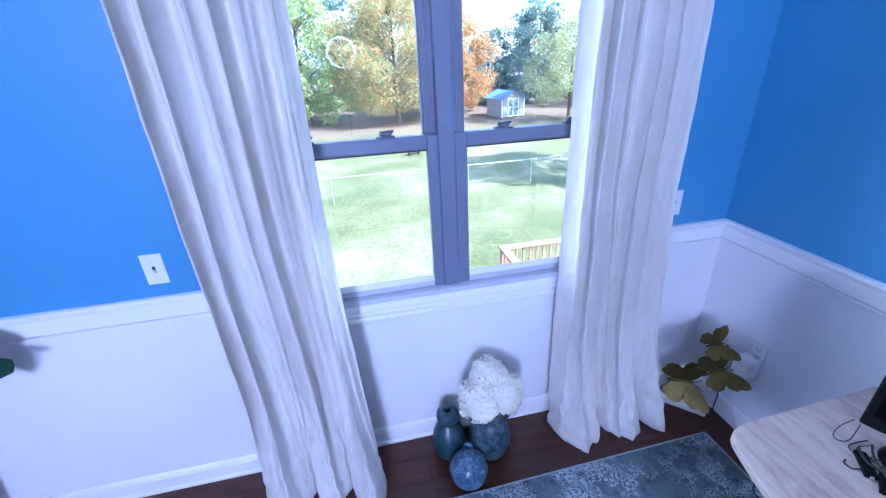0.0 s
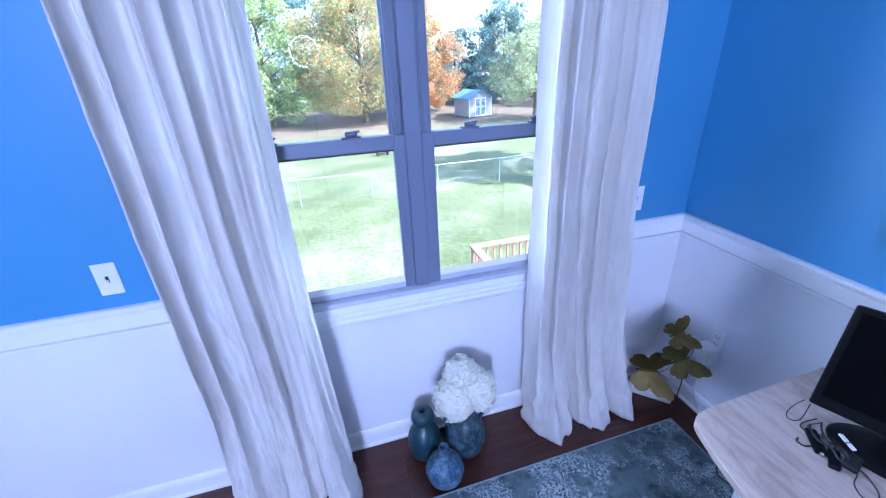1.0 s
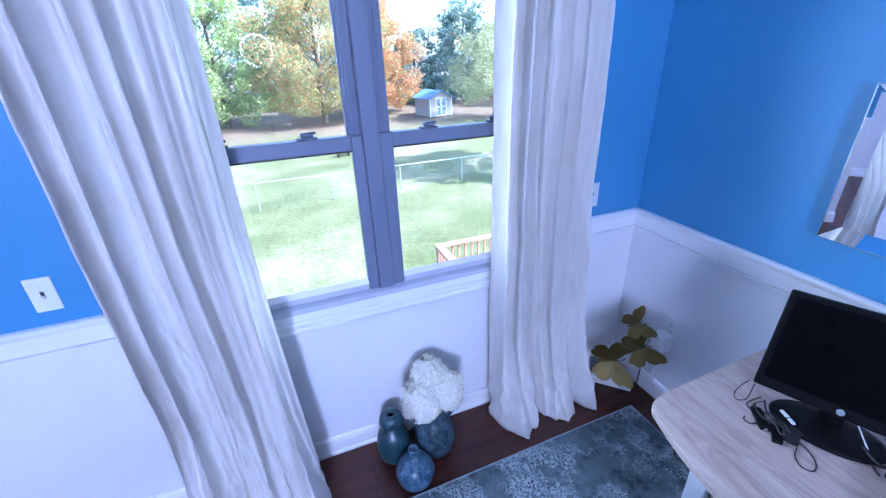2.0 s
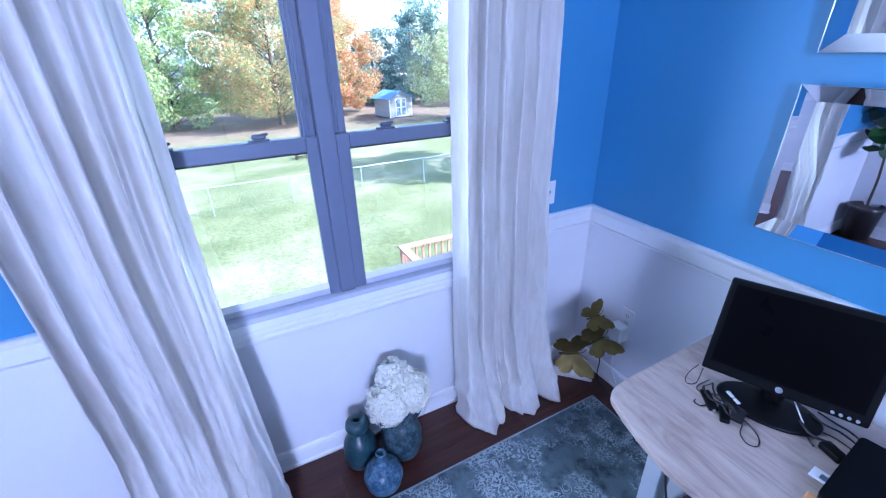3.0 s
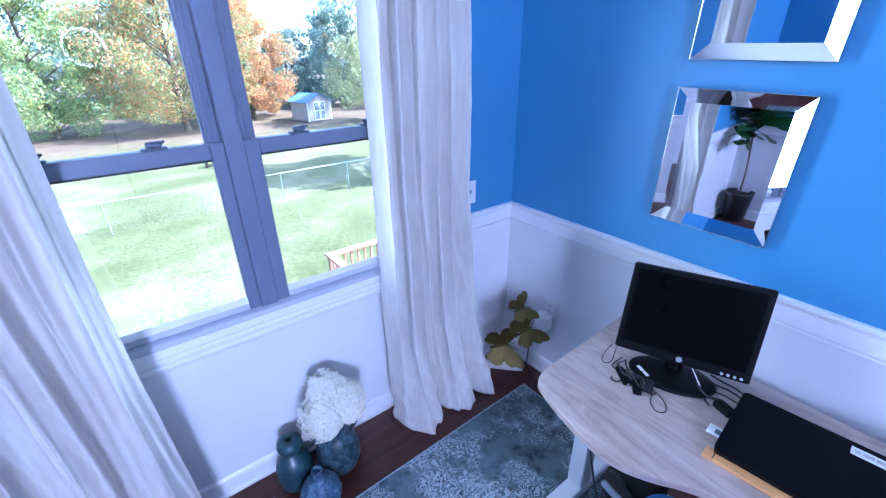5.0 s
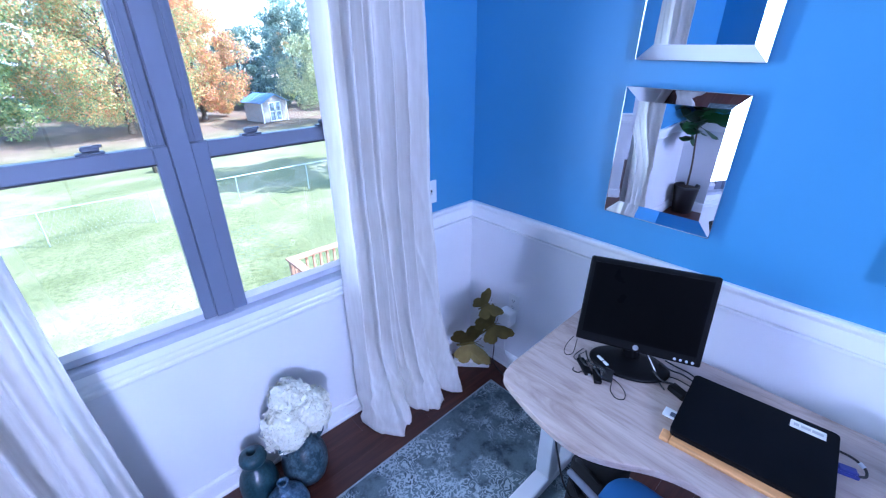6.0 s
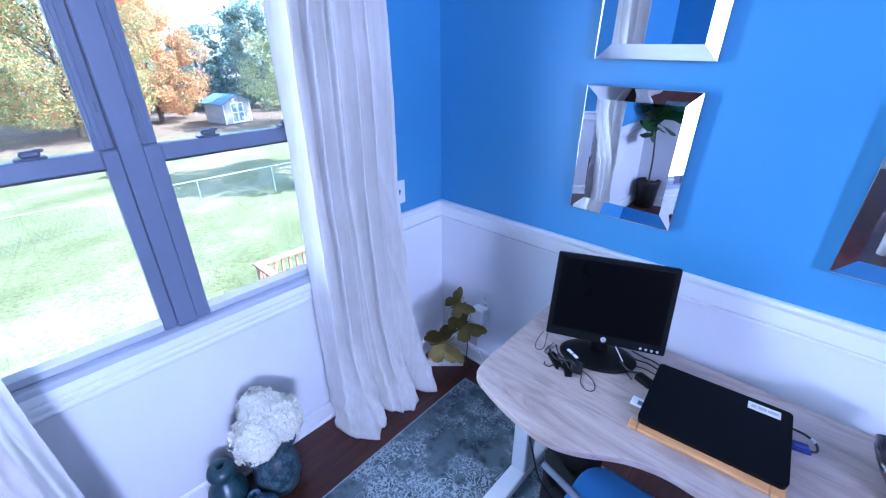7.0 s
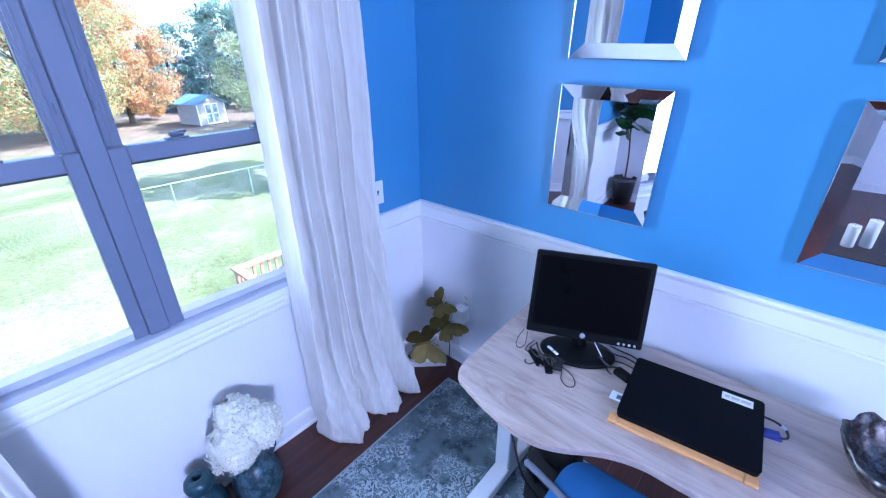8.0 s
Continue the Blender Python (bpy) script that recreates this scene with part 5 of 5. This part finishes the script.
def tree(x, y, trunk_r, base_z, top_z, spread, material, label, seed, clumps=46, per=190, leaf=0.17, group="", lean=0.0):
    """A tapered trunk with limbs, and a crown of leaf clumps on their ends."""
    rnd = random.Random(seed)
    root = thing("tree", (x, y, GZ - 0.05), label, "tree", group)
    h0, h1 = base_z - GZ, top_z - GZ
    bm = tube(bmesh.new(), spline([(0, 0, 0), (0.05 * spread * lean, 0, h0 * 0.7), (0.1 * spread * lean, 0.1, h0 + (h1 - h0) * 0.35), (0.1 * spread * lean, 0.0, h1 * 0.86)], 5), trunk_r, 10, 0.22)
    blobs = []
    for i in range(clumps):
        a = i * 2.39996 + rnd.uniform(-0.4, 0.4)
        v = (i + 0.5) / clumps
        z = h0 + (h1 - h0) * v
        prof = math.sin(math.pi * min(1, 0.16 + 0.80 * v)) ** 0.75
        rr = spread * prof * rnd.uniform(0.45, 1.0)
        c = (rr * math.cos(a) + 0.1 * spread * lean, rr * math.sin(a), z + rnd.uniform(-0.4, 0.4))
        blobs.append((c, spread * rnd.uniform(0.17, 0.30)))
        if i % 2 == 0:
            zs = max(h0 * 0.6, z - rr * 0.55)
            zs = min(zs, h1 * 0.8)
            tube(bm, spline([(0.05 * spread * lean, 0, zs), (c[0] * 0.45, c[1] * 0.45, zs + (z - zs) * 0.6), c], 4), trunk_r * 0.17, 6, 0.25)
    part("trunk", bm, BARK, root, smooth=True)
    me = crown_mesh(blobs, per, leaf, seed)
    me.materials.append(material)
    crown = new("crown", me)
    crown.parent = root
    return root


tree(2.9, 39.9, 0.32, -2.6, 7.5, 6.0, ORANGE_LEAF, "maple with orange and yellow autumn leaves", 1, 110, 640, 0.096)
tree(9.3, 44.0, 0.30, -2.9, 6.0, 4.2, RED_LEAF, "maple with red and orange autumn leaves", 2, 80, 560, 0.100)
tree(-5.6, 42.5, 0.28, -3.1, 9.0, 4.6, LIME_LEAF, "tree with light green leaves turning yellow", 3, 84, 480, 0.11)
tree(-13.5, 44.0, 0.34, -2.8, 10.0, 5.6, LIME_LEAF, "broad tree with light green leaves", 4, 56, 180, 0.19)
tree(16.9, 32.8, 0.20, -1.9, 3.6, 3.7, OLIVE_LEAF, "small tree with olive green leaves beside the shed", 5, 60, 330, 0.09)
tree(15.2, 50.0, 0.25, -3.2, 3.8, 3.0, DARK_LEAF, "dark green tree behind the shed", 6, 44, 330, 0.12)
tree(20.5, 47.5, 0.25, -3.2, 6.2, 3.8, DARK_LEAF, "dark green tree behind the shed", 7, 44, 330, 0.13)
tree(25.5, 42.0, 0.28, -2.8, 8.6, 4.6, OLIVE_LEAF, "tall olive green tree at the yard's edge", 8, 54, 360, 0.12)
tree(20.9, 51.5, 0.15, 1.2, 3.6, 1.2, RED_LEAF, "small tree with a red top", 9, 12, 120, 0.14)
tree(-24.0, 47.0, 0.34, -2.8, 10.0, 6.0, OLIVE_LEAF, "broad tree at the yard's edge", 10, 46, 170, 0.2)
tree(36.0, 46.0, 0.34, -2.8, 9.0, 6.0, DARK_LEAF, "dark green tree at the yard's edge", 12, 46, 170, 0.2)

tree(15.2, 12.6, 0.3, 0.5, 8.0, 4.6, LIME_LEAF, "tree beside the house that shades the lawn", 14, 40, 150, 0.2)


def woods():
    """A belt of far trees and undergrowth behind the yard."""
    rnd = random.Random(31)
    blobs = []
    for i in range(520):
        x = rnd.uniform(-75, 95)
        y = rnd.uniform(58, 72)
        gap = math.exp(-((x - 20.5) / 4.2) ** 4)
        top = 15.0 - 9.5 * gap + 2.0 * math.sin(x * 0.23)
        blobs.append(((x, y, GZ + rnd.uniform(0.6, max(2.0, top))), rnd.uniform(1.3, 2.6)))
    me = crown_mesh(blobs, 130, 0.30, 31)
    me.materials.append(DARK_LEAF)
    tagged(new("woods", me), "far belt of dark green woods behind the yard", "woods", "", "stuff")
    blobs = [((rnd.uniform(-40, 60), rnd.uniform(52, 56), GZ + rnd.uniform(0.3, 1.6)), rnd.uniform(0.8, 1.5)) for i in range(150)]
    me = crown_mesh(blobs, 110, 0.22, 32)
    me.materials.append(LIME_LEAF)
    tagged(new("hedge", me), "green undergrowth along the edge of the woods", "hedge", "", "stuff")


woods()

# -- shed --
shed = thing("shed", (13.2, 38.6, GZ - 0.03), "small pale garden shed with a blue roof and double doors", "shed", turn=13)
SW, SD, SH = 1.25, 1.35, 1.80
part("wall", boxed(-SW, SW, -SD, SD, 0.12, SH), SHED_WALL, shed, "pale grey plank walls")
for z in np.arange(0.30, SH, 0.19):
    part("siding_board", boxed(-SW - 0.012, -SW - 0.001, -SD, SD, z - 0.085, z + 0.085, 0.004), SHED_WALL, shed)
part("skid", boxed(-SW + 0.1, SW - 0.1, -SD, SD, 0, 0.119), DARK_WOOD, shed)
g = bmesh.new()
vs = [g.verts.new(p) for p in ((-SW, -SD - 0.001, SH), (SW, -SD - 0.001, SH), (0, -SD - 0.001, SH + 0.60), (-SW, SD, SH), (SW, SD, SH), (0, SD, SH + 0.60))]
for f in ((0, 1, 2), (5, 4, 3), (0, 2, 5, 3), (2, 1, 4, 5), (0, 3, 4, 1)):
    g.faces.new([vs[i] for i in f])
part("gable", g, SHED_WALL, shed)
for s in (-1, 1):
    roof = bmesh.new()
    m = Matrix.Translation((0, 0, SH + 0.64)) @ Matrix.Rotation(s * math.atan2(0.60, SW), 4, "Y")
    block(roof, 0 if s > 0 else -1.62, 1.62 if s > 0 else 0, -SD - 0.22, SD + 0.22, -0.02, 0.025, 0.0, m=m)
    for k in range(6):
        yy = -SD - 0.15 + k * (2 * SD + 0.3) / 5
        block(roof, 0.02 if s > 0 else -1.61, 1.61 if s > 0 else -0.02, yy - 0.02, yy + 0.02, 0.025, 0.05, 0.0, m=m)
    part("roof", roof, SHED_ROOF, shed, "blue metal roof")
for s in (-1, 1):
    door = part("door", boxed(0.02 if s > 0 else -0.60, 0.60 if s > 0 else -0.02, -SD - 0.03, -SD - 0.002, 0.18, 1.80, 0.004), SHED_DOOR, shed, "weathered door with pale crossed boards")
    x0, x1 = (0.02, 0.60) if s > 0 else (-0.60, -0.02)
    for a in ((x0, x1, 0.18, 0.26), (x0, x1, 0.95, 1.03), (x0, x1, 1.72, 1.80), (x0, x0 + 0.07, 0.261, 1.719), (x1 - 0.07, x1, 0.261, 1.719)):
        part("door_board", boxed(a[0], a[1], -SD - 0.045, -SD - 0.0305, a[2], a[3]), SHED_TRIM, door)
for x in (-SW, SW):
    part("corner_board", boxed(x - 0.05, x + 0.05, -SD - 0.02, -SD - 0.0005, 0.1, SH), SHED_TRIM, shed)

# -- chain-link fence --
fence = thing("fence", (0, 16.4, GZ - 0.05), "galvanised chain-link fence across the lawn", "fence")
for k in range(-7, 9):
    part("post", tube(bmesh.new(), [(0.2 + 3.05 * k, -0.02 * k, -0.1), (0.2 + 3.05 * k, -0.02 * k, 1.24)], 0.024, 8), STEEL, fence)
part("top_rail", tube(bmesh.new(), [(-21.5, 0.14, 1.21), (24.8, -0.16, 1.21)], 0.018, 8), STEEL, fence)
wires = bmesh.new()
for k in range(-150, 175):
    for s in (-1, 1):
        x = k * 0.14
        q = [wires.verts.new((x + dx, -0.0065 * x + dy, z)) for dx, dy, z in ((0, 0, 0.04), (0.0025, 0, 0.04), (s * 0.58 + 0.0025, 0, 1.19), (s * 0.58, 0, 1.19))]
        wires.faces.new(q)
part("wire_mesh", wires, STEEL, fence, "thin diamond wire mesh")

# -- deck rail below the window --
deck = thing("deck", (0.76, 4.98, GZ), "wooden deck with a slatted railing below the window", "deck")
RT, DF = 2.50, 1.60
part("floor_board", boxed(-0.02, 3.4, -3.9, 0.02, DF - 0.16, DF - 0.1), DECK_WOOD, deck)
for k in range(26):
    part("floor_board", boxed(-0.02, 3.4, -3.88 + 0.15 * k, -3.88 + 0.15 * k + 0.142, DF - 0.099, DF - 0.07, 0.003), DECK_WOOD, deck)
for x, y in ((0.0, 0.0), (1.7, 0.0), (3.35, 0.0), (0.0, -1.95), (0.0, -3.85)):
    part("post", boxed(x - 0.045, x + 0.045, y - 0.045, y + 0.045, 0, RT - 0.041, 0.004), DECK_WOOD, deck)
part("top_rail", boxed(-0.075, 3.45, -0.075, 0.075, RT - 0.04, RT, 0.006), DECK_WOOD, deck, "flat sunlit top board")
part("top_rail", boxed(-0.075, 0.075, -3.9, -0.076, RT - 0.04, RT, 0.006), DECK_WOOD, deck)
for k in range(24):
    x = 0.13 + 0.135 * k
    part("baluster", boxed(x - 0.019, x + 0.019, -0.019, 0.019, DF, RT - 0.041), DECK_WOOD, deck)
for k in range(27):
    y = -0.13 - 0.135 * k
    part("baluster", boxed(-0.019, 0.019, y - 0.019, y + 0.019, DF, RT - 0.041), DECK_WOOD, deck)

# -- garden bench --
bench = thing("garden_bench", (2.0, 24.8, GZ - 0.04), "small dark wooden garden bench on the lawn", "bench", turn=15)
part("seat", boxed(-0.42, 0.42, -0.16, 0.16, 0.40, 0.45, 0.005), DARK_WOOD, bench)
for x in (-0.34, 0.34):
    part("leg", boxed(x - 0.04, x + 0.04, -0.14, 0.14, 0, 0.3995), DARK_WOOD, bench)
part("stretcher", boxed(-0.30, 0.30, -0.02, 0.02, 0.16, 0.22), DARK_WOOD, bench)

# -- floorboards --
floor = tagged(new("floor"), "dark cherry-red wooden floorboards", "", "", "structure")
BW = 0.125
plank_mesh = {}


def plank(length):
    key = round(length, 3)
    if key not in plank_mesh:
        plank_mesh[key] = finish(boxed(0, key - 0.0008, 0, BW - 0.0008, -0.018, 0), "floorboard", FLOORBOARD)
    return plank_mesh[key]


rnd = random.Random(77)
y = -0.005 - BW
while y > YS - 0.06:
    x = 0.0
    first = True
    while x > (XW if y > YO else XO) + 0.01:
        length = (rnd.choice((0.9, 1.2, 1.5)) if x > -3.3 and y > -2.6 else 2.4) if not first else rnd.choice((0.6, 0.9))
        first = False
        length = min(length, x - (XW if y > YO else XO))
        ob = new("floorboard", plank(length))
        ob.parent = floor
        ob.location = (x - length, y, 0)
        x -= length
    y -= BW
